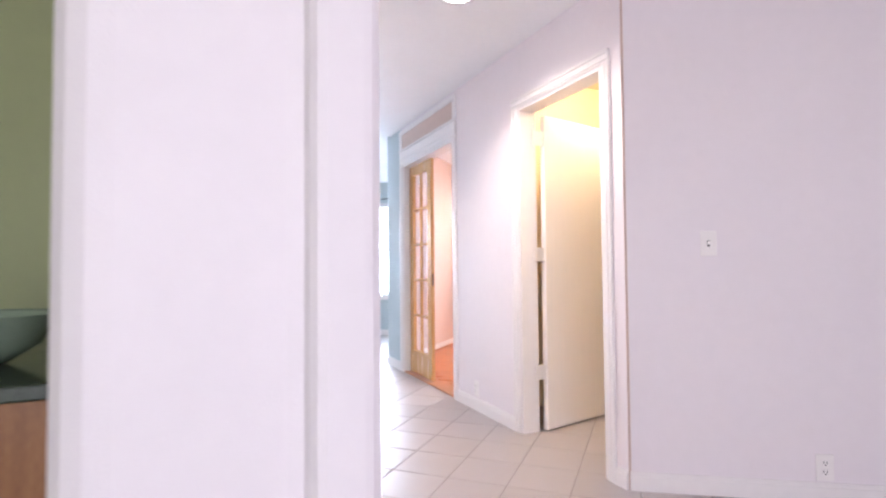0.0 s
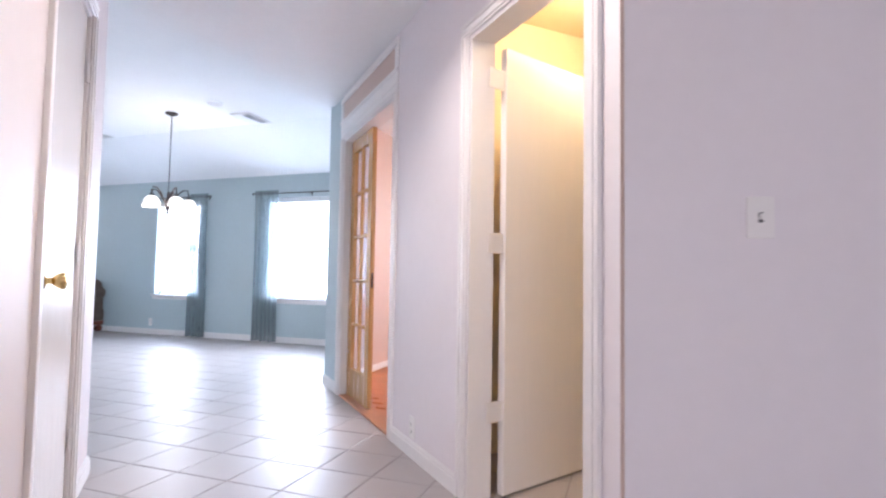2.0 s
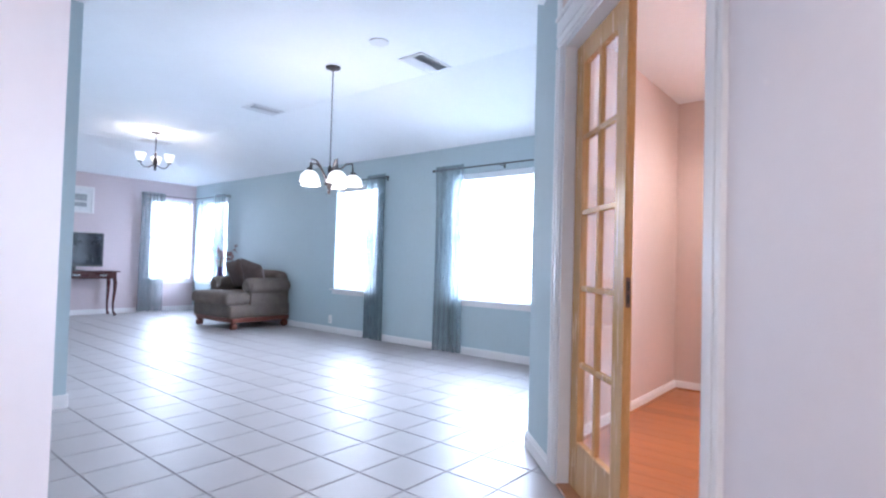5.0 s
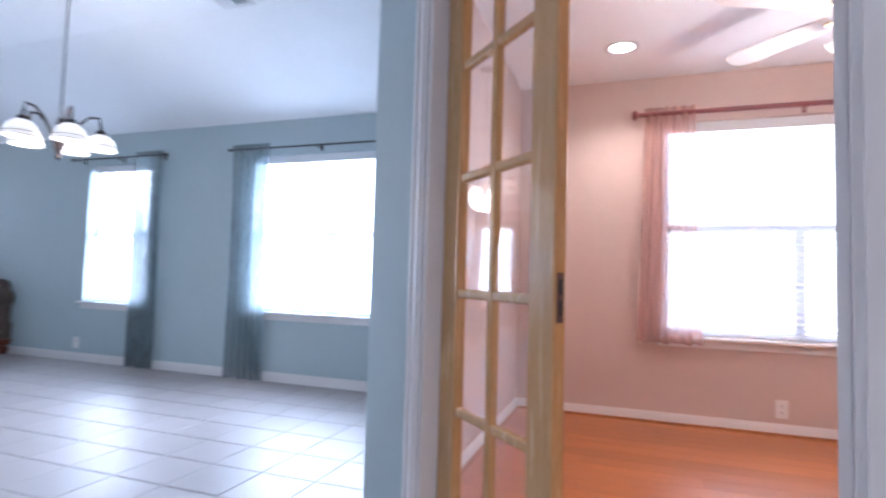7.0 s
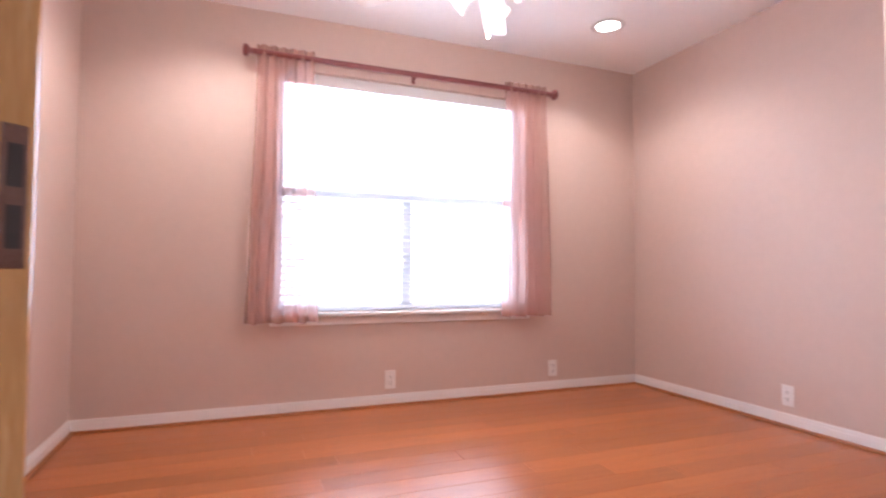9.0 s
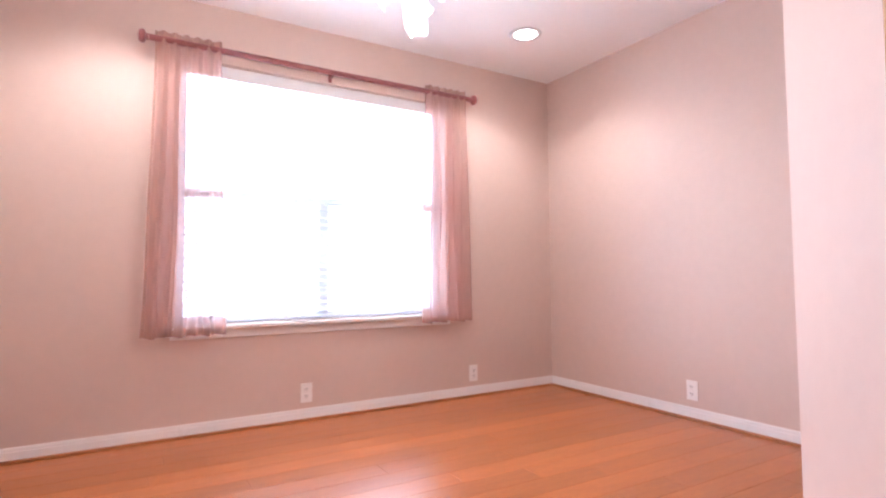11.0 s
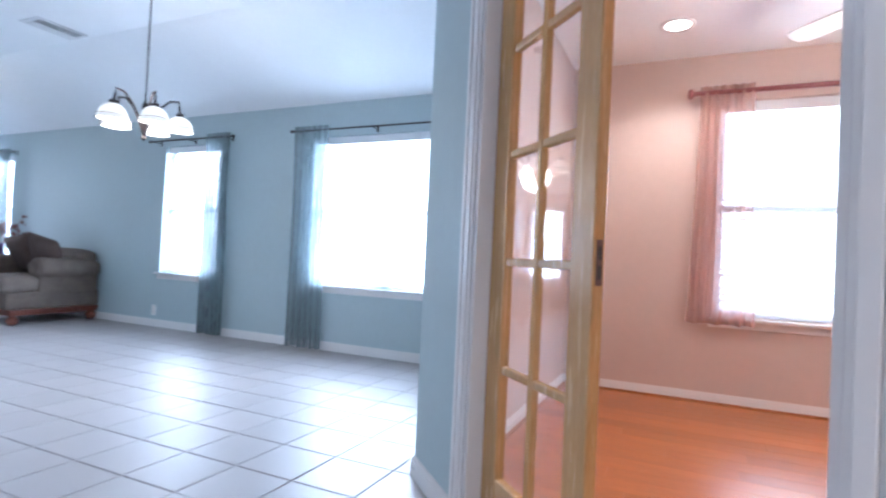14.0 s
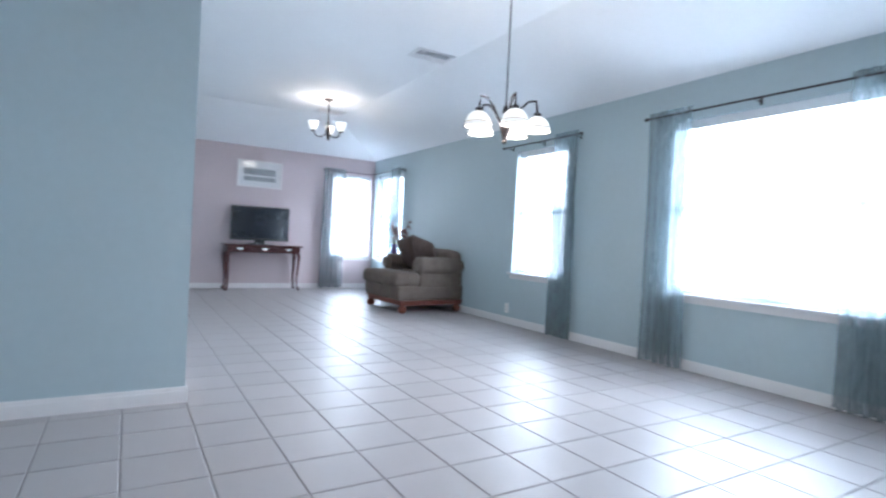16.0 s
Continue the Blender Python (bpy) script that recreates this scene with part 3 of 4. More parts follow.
def blind(m, a, b, sill, head, tilt, label):
    """Lowered slat blind: headrail, single slats, bottom rail, ladder cords."""
    bl = thing("window_blind", m, label, "blind", "window blinds")
    y = -0.075
    part("headrail", boxes(((a + 0.006, y - 0.028, head - 0.045), (b - 0.006, y + 0.028, head - 0.002)), bevel=0.003), VINYL, bl)
    part("valance", boxes(((a + 0.004, y + 0.032, head - 0.075), (b - 0.004, y + 0.040, head - 0.002)), bevel=0.003), VINYL, bl)
    part("bottom_rail", boxes(((a + 0.010, y - 0.025, sill + 0.012), (b - 0.010, y + 0.025, sill + 0.034)), bevel=0.004), SLATM, bl)
    me = mesh_of("slat", boxes(((a + 0.010, -0.024, -0.0014), (b - 0.010, 0.024, 0.0014))), SLATM)
    pitch, z = 0.044, sill + 0.065
    while z < head - 0.09:
        s = new("slat", me)
        s.parent = bl
        s.matrix_local = pose(0, y, z, tilt, 0, 0)
        z += pitch
    for x in (a + 0.14, (a + b) / 2, b - 0.14):
        part("cord", tube([(x, y + 0.026, sill + 0.02), (x, y + 0.026, head - 0.04)], 0.0012, 5), SLATM, bl)
    return bl


def curtain(m, a, b, z0, z1, mt, label, folds=7, spread=0.0, seed=1, group="curtains"):
    """Gathered cloth hanging in folds from a to b at local y 0; a little wider or narrower below."""
    rnd = random.Random(seed)
    c = thing("curtain", m, label, "curtain", group)
    bm, cols, rows = bmesh.new(), folds * 8, 26
    ph = [rnd.uniform(-0.6, 0.6) for _ in range(folds + 2)]
    grid = []
    for j in range(rows + 1):
        v = j / rows
        z = z1 - v * (z1 - z0)
        row = []
        for i in range(cols + 1):
            u = i / cols
            k = int(u * folds)
            amp = 0.014 + 0.024 * min(1.0, v * 2.5)
            y = amp * math.sin(2 * math.pi * folds * u + ph[k] * v) + 0.006 * math.sin(9 * u + 5 * v)
            mid = (a + b) / 2
            gather = 1.0 + spread * v - 0.06 * math.sin(v * math.pi)
            x = mid + (a + (b - a) * u - mid) * gather + 0.008 * math.sin(7 * v + 11 * u) * v
            row.append(bm.verts.new((x, y, z + (0.004 * math.sin(20 * u) if j == rows else 0))))
        grid.append(row)
    for r0, r1 in zip(grid, grid[1:]):
        for i in range(cols):
            bm.faces.new((r0[i], r0[i + 1], r1[i + 1], r1[i]))
    part("cloth", bm, mt, c, "", True)
    hem = bmesh.new()
    hem_rows = []
    for off in (0.002,):
        hem_rows.append([[hem.verts.new((p[0], p[1] + off, p[2] + dz)) for p in pts_] for pts_, dz in (([(a + (b - a) * i / cols, 0.012 * math.sin(2 * math.pi * folds * i / cols), z1) for i in range(cols + 1)], 0.0), ([(a + (b - a) * i / cols, 0.014 * math.sin(2 * math.pi * folds * i / cols), z1) for i in range(cols + 1)], 0.045))])
    lo, hi = hem_rows[0]
    for i in range(cols):
        hem.faces.new((lo[i], lo[i + 1], hi[i + 1], hi[i]))
    hem.verts.ensure_lookup_table()
    bmesh.ops.delete(hem, geom=[v for v in hem.verts if not v.link_faces], context="VERTS")
    part("rod_pocket", hem, mt, c, "", True)
    return c


def rod(m, a, b, z, r, mt, label, finial="ball", bend=None):
    """Curtain rod along local x in front of the wall, with brackets and end knobs."""
    o = thing("curtain_rod", m, label, "curtain rod", "curtain rods")
    path = [(a, 0.085, z), (b, 0.085, z)] + (bend or [])
    part("pole", tube(path, r, 10), mt, o, "", True)
    prof = [(0, 0), (r * 1.1, 0.002), (r * 1.1, 0.012), (r * 1.9, 0.018), (r * 2.2, 0.032), (r * 1.7, 0.046), (0, 0.052)]
    ends = [(a, -1)] + ([] if bend else [(b, 1)])
    for x, s in ends:
        part("finial", lathe(prof, 14, pose(x, 0.085, z, 0, 90 * s, 0)), mt, o, "", True)
    for x in [a + 0.05] + ([] if bend else [b - 0.05, (a + b) / 2]):
        br = boxes(((x - 0.012, 0.0, z - 0.035), (x + 0.012, 0.006, z + 0.025)), ((x - 0.005, 0.006, z - 0.016), (x + 0.005, 0.088, z - 0.008)), bevel=0.002)
        part("bracket", br, mt, o)
    return o


BW = pose(BX, 0, 0, 0, 0, 90)
TW = pose(BX, TY, 0, 0, 0, 180)
PW = pose(RX, 0, 0, 0, 0, 90)
window("window_1", BW, *WIN_1, "wide white vinyl window in the blue wall")
window("window_2", BW, *WIN_2, "narrow white vinyl window in the blue wall", False)
window("window_3", BW, *WIN_3, "corner window in the blue wall", False)
window("window_4", TW, *WIN_4, "corner window in the mauve wall", False)
window("window_5", PW, *WIN_5, "wide white vinyl window in the rose wall")
blind(BW, *WIN_1, -22, "white slat blind lowered over the wide blue room window")
blind(BW, *WIN_2, -22, "white slat blind lowered over the narrow window")
blind(BW, *WIN_3, -22, "white slat blind lowered over the corner window")
blind(TW, *WIN_4, -22, "white slat blind lowered over the corner window")
blind(PW, *WIN_5, -18, "white slat blind lowered over the rose room window")
rod(BW, 4.56, 6.36, 2.095, 0.008, DARKM, "thin dark metal curtain rod over the wide window")
rod(BW, 7.20, 8.40, 2.095, 0.008, DARKM, "thin dark metal curtain rod over the narrow window")
rod(BW, 11.18, TY - 0.085, 2.10, 0.008, DARKM, "thin dark metal rod bent round the room corner", bend=[(TY - 0.085, 0.2, 2.10), (TY - 0.085, 1.02, 2.10)])
rod(PW, 0.79, 2.82, 2.15, 0.017, ROD_RED, "turned red-brown wooden curtain rod")
cm = BW @ pose(0, 0.085, 0)
curtain(cm, 5.95, 6.36, 0.02, 2.095, SHEER_BLUE, "blue-grey sheer curtain hanging to the floor beside the wide window", 6, 0.06, 3)
curtain(cm, 4.54, 4.86, 0.02, 2.095, SHEER_BLUE, "blue-grey sheer curtain hanging to the floor beside the wide window", 5, 0.08, 4)
curtain(cm, 7.20, 7.55, 0.02, 2.095, SHEER_BLUE, "blue-grey sheer curtain hanging beside the narrow window", 6, 0.08, 5)
curtain(cm, 11.22, 11.62, 0.02, 2.10, SHEER_BLUE, "blue-grey sheer curtain at the corner window", 6, 0.0, 6)
curtain(TW @ pose(0, 0.085, 0), 0.60, 1.00, 0.02, 2.10, SHEER_BLUE, "blue-grey sheer curtain beside the corner window", 6, 0.12, 7)
curtain(TW @ pose(0, 0.085, 0), 3.12, 3.34, 0.02, 2.10, SHEER_BLUE, "blue-grey sheer curtain at the edge of the mauve wall", 4, 0.1, 8)
pm = PW @ pose(0, 0.085, 0)
curtain(pm, 2.46, 2.79, 0.565, 2.15, SHEER_ROSE, "dusty rose sheer curtain ending below the sill", 6, 0.30, 9)
curtain(pm, 0.83, 1.16, 0.565, 2.15, SHEER_ROSE, "dusty rose sheer curtain ending below the sill", 6, 0.24, 10)


# ---------------------------------------------------------------- switches and outlets
def wall_plate(m, label, kind):
    """Cover plate; local y points out of the wall."""
    o = thing(kind, m, label, "outlet" if kind == "wall_outlet" else "light switch", "wall plates")
    part("cover", boxes(((-0.036, 0, -0.058), (0.036, 0.006, 0.058)), bevel=0.003, seg=2), PLATE, o)
    if kind == "wall_outlet":
        for z in (-0.02, 0.02):
            r = part("receptacle", boxes(((-0.017, 0.005, z - 0.014), (0.017, 0.009, z + 0.014)), bevel=0.004, seg=2), PLATE, o)
            part("slots", boxes(((-0.008, 0.0085, z - 0.001), (-0.005, 0.0095, z + 0.009)), ((0.005, 0.0085, z - 0.001), (0.008, 0.0095, z + 0.009)), ((-0.003, 0.0085, z - 0.010), (0.003, 0.0095, z - 0.005))), SLOT, r)
    else:
        part("toggle", boxes(((-0.004, 0.005, -0.006), (0.004, 0.019, 0.010)), bevel=0.002), PLATE, o)
        part("toggle_frame", boxes(((-0.006, 0.0055, -0.014), (0.006, 0.0068, 0.014))), SLOT, o)
    return o


wall_plate(SW @ pose(-0.365, 0, 1.145), "white toggle light switch on the hall wall", "light_switch")
wall_plate(SW @ pose(-0.82, 0, 0.15), "white duplex outlet low on the hall wall", "wall_outlet")
wall_plate(DIAG @ pose(0.54, 0, 0.155), "white duplex outlet just above the baseboard", "wall_outlet")
wall_plate(BW @ pose(8.33, 0, 0.185), "white duplex outlet low on the blue wall", "wall_outlet")
wall_plate(PW @ pose(1.945, 0, 0.178), "white duplex outlet under the rose room window", "wall_outlet")
wall_plate(PW @ pose(0.73, 0, 0.178), "white outlet low on the rose room wall", "wall_outlet")
wall_plate(pose(6.53, -0.025, 0.185), "white duplex outlet on the rose room side wall", "wall_outlet")


# ---------------------------------------------------------------- ceiling things
def vent(m, label):
    v = thing("ceiling_vent", m, label, "vent", "ceiling vents")
    part("frame", boxes(((-0.20, -0.125, -0.010), (0.20, -0.095, 0)), ((-0.20, 0.095, -0.010), (0.20, 0.125, 0)), ((-0.20, -0.095, -0.010), (-0.165, 0.095, 0)), ((0.165, -0.095, -0.010), (0.20, 0.095, 0)), bevel=0.003), VENTM, v)
    part("backing", boxes(((-0.165, -0.095, -0.003), (0.165, 0.095, -0.001))), PRINT, v)
    me = mesh_of("slat", boxes(((-0.165, -0.011, -0.001), (0.165, 0.011, 0.001))), VENTM)
    for k in range(9):
        s = new("slat", me)
        s.parent = v
        s.matrix_local = pose(0, -0.084 + k * 0.021, -0.009, 38 if k < 5 else -38, 0, 0)
    return v


vent(pose(6.28, 5.29, ROOM_H, 0, 0, 0), "white slatted air vent in the ceiling of the big room")
vent(pose(6.25, 7.72, ROOM_H, 0, 0, 0), "white slatted air vent in the ceiling of the big room")
vent(pose(6.25, 10.62, ROOM_H, 0, 0, 0), "white slatted air vent near the far chandelier")
sm = thing("ceiling_plate", pose(5.75, 5.30, ROOM_H), "flat round white blank plate on the ceiling", "ceiling plate")
part("disc", lathe([(0.075, 0), (0.075, -0.006), (0.06, -0.012), (0, -0.013)], 24), VENTM, sm, "", True)


def downlight(m, power, label):
    d = thing("recessed_light", m, label, "ceiling light", "recessed lights")
    part("trim_ring", lathe([(0.072, -0.001), (0.105, -0.001), (0.105, -0.006), (0.092, -0.012), (0.072, -0.006)], 28, None, False), VENTM, d, "", True)
    part("lens", lathe([(0.0, -0.004), (0.074, -0.003), (0.074, -0.002)], 28), BULB, d, "glowing lamp face", True)
    lamp("downlight_lamp", "SPOT", m @ pose(0, 0, -0.03), power, WARM, soft=0.06, cone=140)
    return d


downlight(pose(7.165, 2.94, ROSE_H), 38, "round recessed ceiling light, lit, in the rose room")
downlight(pose(7.14, 0.705, ROSE_H), 38, "round recessed ceiling light, lit, in the rose room")
downlight(pose(3.0, 2.10, HALL_H), 55, "round recessed ceiling light, lit, in the hall")


def chandelier(m, drop, arms, radius, down, label, power, chain=True):
    """Hanging lamp with curved arms and glass shades; local origin on the ceiling."""
    c = thing("chandelier", m, label, "chandelier")
    part("canopy", lathe([(0.0, 0), (0.065, 0), (0.062, -0.012), (0.03, -0.026), (0.012, -0.03), (0.0, -0.03)], 20), DARKM, c, "", True)
    top = -drop + 0.30
    if chain:
        ch = bmesh.new()
        z, k = -0.03, 0
        while z > top:
            pts = [(0.006 * math.cos(q * math.pi / 4) if k % 2 else 0, 0 if k % 2 else 0.006 * math.cos(q * math.pi / 4), z - 0.014 + 0.014 * math.sin(q * math.pi / 4)) for q in range(9)]
            tube(pts, 0.0022, 4, ch)
            z, k = z - 0.024, k + 1
        part("chain", ch, DARKM, c)
        part("cord", tube([(0.004, 0.004, -0.03), (0.004, 0.004, top)], 0.002, 5), DARKM, c)
    else:
        part("stem", tube([(0, 0, -0.03), (0, 0, top)], 0.007, 8), DARKM, c)
    part("column", lathe([(0, top + 0.01), (0.012, top), (0.020, top - 0.03), (0.014, top - 0.06), (0.030, top - 0.09), (0.034, top - 0.14), (0.022, top - 0.18), (0.012, top - 0.21), (0.018, top - 0.23), (0, top - 0.25)], 16), DARKM, c, "", True)
    for k in range(arms):
        a = 2 * math.pi * (k + 0.3) / arms
        ca, sa = math.cos(a), math.sin(a)
        if down:
            line = [(0.025, top - 0.13), (0.09, top - 0.02), (0.14, top + 0.03), (0.19, top + 0.035), (radius, top - 0.005), (radius + 0.006, top - 0.05)]
        else:
            line = [(0.025, top - 0.17), (0.08, top - 0.21), (0.14, top - 0.22), (radius - 0.02, top - 0.19), (radius, top - 0.15)]
        part("arm", tube([(r * ca, r * sa, z) for r, z in line], 0.0075, 7), DARKM, c, "", True)
        ex, ez = line[-1]
        here = pose(ex * ca, ex * sa, ez)
        if down:
            cup = part("socket", lathe([(0.0, 0.012), (0.022, 0.008), (0.026, -0.012), (0.030, -0.02), (0, -0.02)], 14, here), DARKM, c, "", True)
            sh = part("shade", lathe([(0.028, -0.016), (0.045, -0.024), (0.066, -0.046), (0.080, -0.078), (0.086, -0.108), (0.083, -0.108), (0.076, -0.078), (0.066, -0.055), (0.042, -0.030), (0.026, -0.020)], 24, here), SHADEM, c, "white glass bell shade, lit", True)
            for rr, zz in ((0.0840, -0.086), (0.0880, -0.107)):
                ring = [(rr * math.cos(q * math.pi / 10), rr * math.sin(q * math.pi / 10), zz) for q in range(21)]
                part("band", tube([here @ Vector(p) for p in ring], 0.003, 5), DARKM, sh, "dark metal band")
        else:
            part("socket", lathe([(0.0, -0.01), (0.03, -0.004), (0.024, 0.02), (0, 0.02)], 14, here), DARKM, c, "", True)
            part("shade", lathe([(0.026, 0.010), (0.040, 0.022), (0.052, 0.06), (0.066, 0.115), (0.063, 0.115), (0.049, 0.06), (0.036, 0.026), (0.022, 0.014)], 20, here), SHADEM, c, "white glass cup shade, lit", True)
    lamp("chandelier_lamp", "POINT", m @ pose(0, 0, top - (0.20 if down else 0.0)), power, WARM, soft=0.12)
    return c


chandelier(pose(5.883, 6.019, ROOM_H, 0, 0, 12), 1.17, 5, 0.195, True, "dark metal chandelier with five lit white glass bell shades", 22)
chandelier(pose(6.01, 9.975, ROOM_H, 0, 0, 30), 0.58, 3, 0.20, False, "small chandelier with upward white glass cups, lit", 11, False)


# ceiling fan with lamps
fan = thing("ceiling_fan", pose(6.42, 1.91, ROSE_H), "white-bladed brass ceiling fan with four lit glass shades", "ceiling fan")
part("canopy", lathe([(0, 0), (0.07, 0), (0.066, -0.02), (0.03, -0.045), (0.014, -0.05), (0, -0.05)], 20), BRASS, fan, "", True)
part("downrod", tube([(0, 0, -0.045), (0, 0, -0.19)], 0.011, 10), BRASS, fan)
FD = pose(0, 0, -0.07)
part("motor", lathe([(0, -0.11), (0.05, -0.115), (0.10, -0.14), (0.115, -0.175), (0.10, -0.21), (0.06, -0.23), (0, -0.235)], 28), BRASS, fan, "polished brass motor housing", True, FD)
part("light_kit", lathe([(0, -0.232), (0.045, -0.236), (0.06, -0.26), (0.05, -0.29), (0.02, -0.31), (0, -0.312)], 20), BRASS, fan, "", True, FD)
for k in range(5):
    mb = pose(0, 0, -0.26, 0, 0, 42 + 72 * k)
    part("blade_iron", boxes(((0.09, -0.018, -0.006), (0.20, 0.018, 0.0)), bevel=0.003), BRASS, fan, "", False, mb)
    bb = bmesh.new()
    outline = [(0.17, -0.045), (0.30, -0.060), (0.64, -0.068), (0.68, -0.05), (0.695, 0.0), (0.68, 0.05), (0.64, 0.068), (0.30, 0.060), (0.17, 0.045)]
    lo = [bb.verts.new((x, y, 0.0)) for x, y in outline]
    hi = [bb.verts.new((x, y, 0.006)) for x, y in outline]
    bb.faces.new(lo[::-1]), bb.faces.new(hi)
    for q in range(len(outline)):
        j = (q + 1) % len(outline)
        bb.faces.new((lo[q], lo[j], hi[j], hi[q]))
    part("blade", bb, BLADEM, fan, "", False, mb @ pose(0, 0, 0.001, 12, 0, 0))
for k in range(4):
    ms = pose(0, 0, -0.335, 0, 0, 45 + 90 * k) @ pose(0.055, 0, 0, 0, 125, 0)
    part("lamp_neck", lathe([(0.012, -0.01), (0.014, 0.03), (0.024, 0.036), (0.024, 0.05), (0, 0.05)], 12, ms), BRASS, fan, "", True)
    part("shade", lathe([(0.024, 0.040), (0.034, 0.050), (0.038, 0.078), (0.044, 0.104), (0.056, 0.120), (0.053, 0.120), (0.041, 0.104), (0.035, 0.078), (0.029, 0.053), (0.020, 0.044)], 18, ms), SHADEM, fan, "white tulip glass shade, lit", True)
    part("bulb", lathe([(0, 0.052), (0.018, 0.06), (0.023, 0.08), (0.017, 0.098), (0, 0.105)], 12, ms), BULB, fan, "", True)
part("pull_chain", tube([(0.03, -0.02, -0.31), (0.03, -0.02, -0.46)], 0.001, 5), BRASS, fan, "", False, FD)
part("pull_knob", lathe([(0, -0.66), (0.006, -0.655), (0.007, -0.635), (0.003, -0.62), (0, -0.618)], 8, pose(0.03, -0.02, 0.09)), BLADEM, fan)
lamp("fan_lamp", "POINT", pose(6.42, 1.91, ROSE_H - 0.56), 33, WARM, soft=0.07)

# closet bulb
cb = thing("closet_light", DIAG @ pose(-0.10, -0.80, HALL_H), "bare lit bulb in a white porcelain holder", "ceiling light")
part("holder", lathe([(0, 0), (0.055, 0), (0.05, -0.02), (0.025, -0.035), (0.02, -0.045), (0, -0.045)], 18), PLATE, cb, "", True)
part("bulb", lathe([(0, -0.04), (0.014, -0.05), (0.03, -0.085), (0.026, -0.115), (0, -0.13)], 14), BULB, cb, "", True)
lamp("closet_lamp", "POINT", DIAG @ pose(-0.25, -0.62, HALL_H - 0.2), 17, (1.0, 0.74, 0.42), soft=0.05)


# ---------------------------------------------------------------- furniture
def cushion(lo, hi, r, puff=0.02, seg=4):
    bm = boxes((lo, hi), bevel=r, seg=seg)
    bmesh.ops.subdivide_edges(bm, edges=[e for e in bm.edges if e.calc_length() > 0.15], cuts=4, use_grid_fill=True)
    c = (Vector(lo) + Vector(hi)) / 2
    d = (Vector(hi) - Vector(lo)) / 2
    for v in bm.verts:
        q = [(v.co[k] - c[k]) / d[k] for k in range(3)]
        v.co.z += puff * (1 if q[2] > 0 else -1) * max(0, (1 - q[0] ** 2)) * max(0, (1 - q[1] ** 2)) if abs(q[2]) > 0.5 else 0
        v.co += Vector((noise.noise(v.co * 6) * 0.006, noise.noise(v.co * 6 + Vector((9, 0, 0))) * 0.006, noise.noise(v.co * 6 + Vector((0, 9, 0))) * 0.006))
    return bm


# wide armchair, front towards local -x, 1.0 wide along y
ac = thing("armchair", pose(7.28, 9.80, 0, 0, 0, 3) @ Matrix.Diagonal((1.06, 1.02, 0.97, 1)), "wide brown chenille armchair with rolled arms and carved cherry base", "armchair")
part("base", boxes(((-0.44, -0.48, 0.10), (0.46, 0.48, 0.17)), bevel=0.012, seg=2), CHERRY, ac, "carved cherry wood base rail")
part("base_moulding", boxes(((-0.46, -0.50, 0.145), (0.47, 0.50, 0.17)), bevel=0.008, seg=2), CHERRY, ac)
part("body", cushion((-0.48, -0.49, 0.17), (0.46, 0.49, 0.36), 0.03, 0.0), FABRIC, ac, "", True)
seat = cushion((-0.20, -0.31, 0.35), (0.26, 0.31, 0.53), 0.05, 0.02)
front = bpy.data.meshes.new("seat_front")
tmp = cushion((-0.53, -0.48, 0.35), (-0.17, 0.48, 0.53), 0.06, 0.025)
tmp.to_mesh(front)
tmp.free()
seat.from_mesh(front)
bpy.data.meshes.remove(front)
part("seat_cushion", seat, FABRIC, ac, "plump seat cushion, wide in front of the arms", True)
for sgn in (-1, 1):
    y = sgn * 0.40
    part("arm_panel", cushion((-0.19, min(y - 0.085, y + 0.085), 0.30), (0.44, max(y - 0.085, y + 0.085), 0.60), 0.03, 0.0), FABRIC, ac, "", True)
    part("arm_roll", lathe([(0.0, 0.0), (0.09, 0.004), (0.118, 0.03), (0.122, 0.20), (0.122, 0.48), (0.118, 0.62), (0.09, 0.66), (0, 0.665)], 22, pose(-0.22, sgn * 0.42, 0.63, 0, 90, 0)), FABRIC, ac, "rolled arm", True)
    part("arm_scroll", lathe([(0.0, 0.0), (0.05, 0.0), (0.075, -0.006), (0.085, -0.004), (0.09, 0.004), (0, 0.01)], 22, pose(-0.222, sgn * 0.42, 0.63, 0, 90, 0)), FABRIC, ac, "", True)
part("backrest", cushion((0.22, -0.46, 0.34), (0.47, 0.46, 0.84), 0.09, 0.03), FABRIC, ac, "", True)
for x in (-0.40, 0.40):
    for y in (-0.44, 0.44):
        part("foot", lathe([(0.030, 0.0), (0.045, 0.012), (0.056, 0.045), (0.050, 0.075), (0.034, 0.088), (0.044, 0.102), (0, 0.104)], 16, pose(x, y, 0)), CHERRY, ac, "turned bun foot", True)
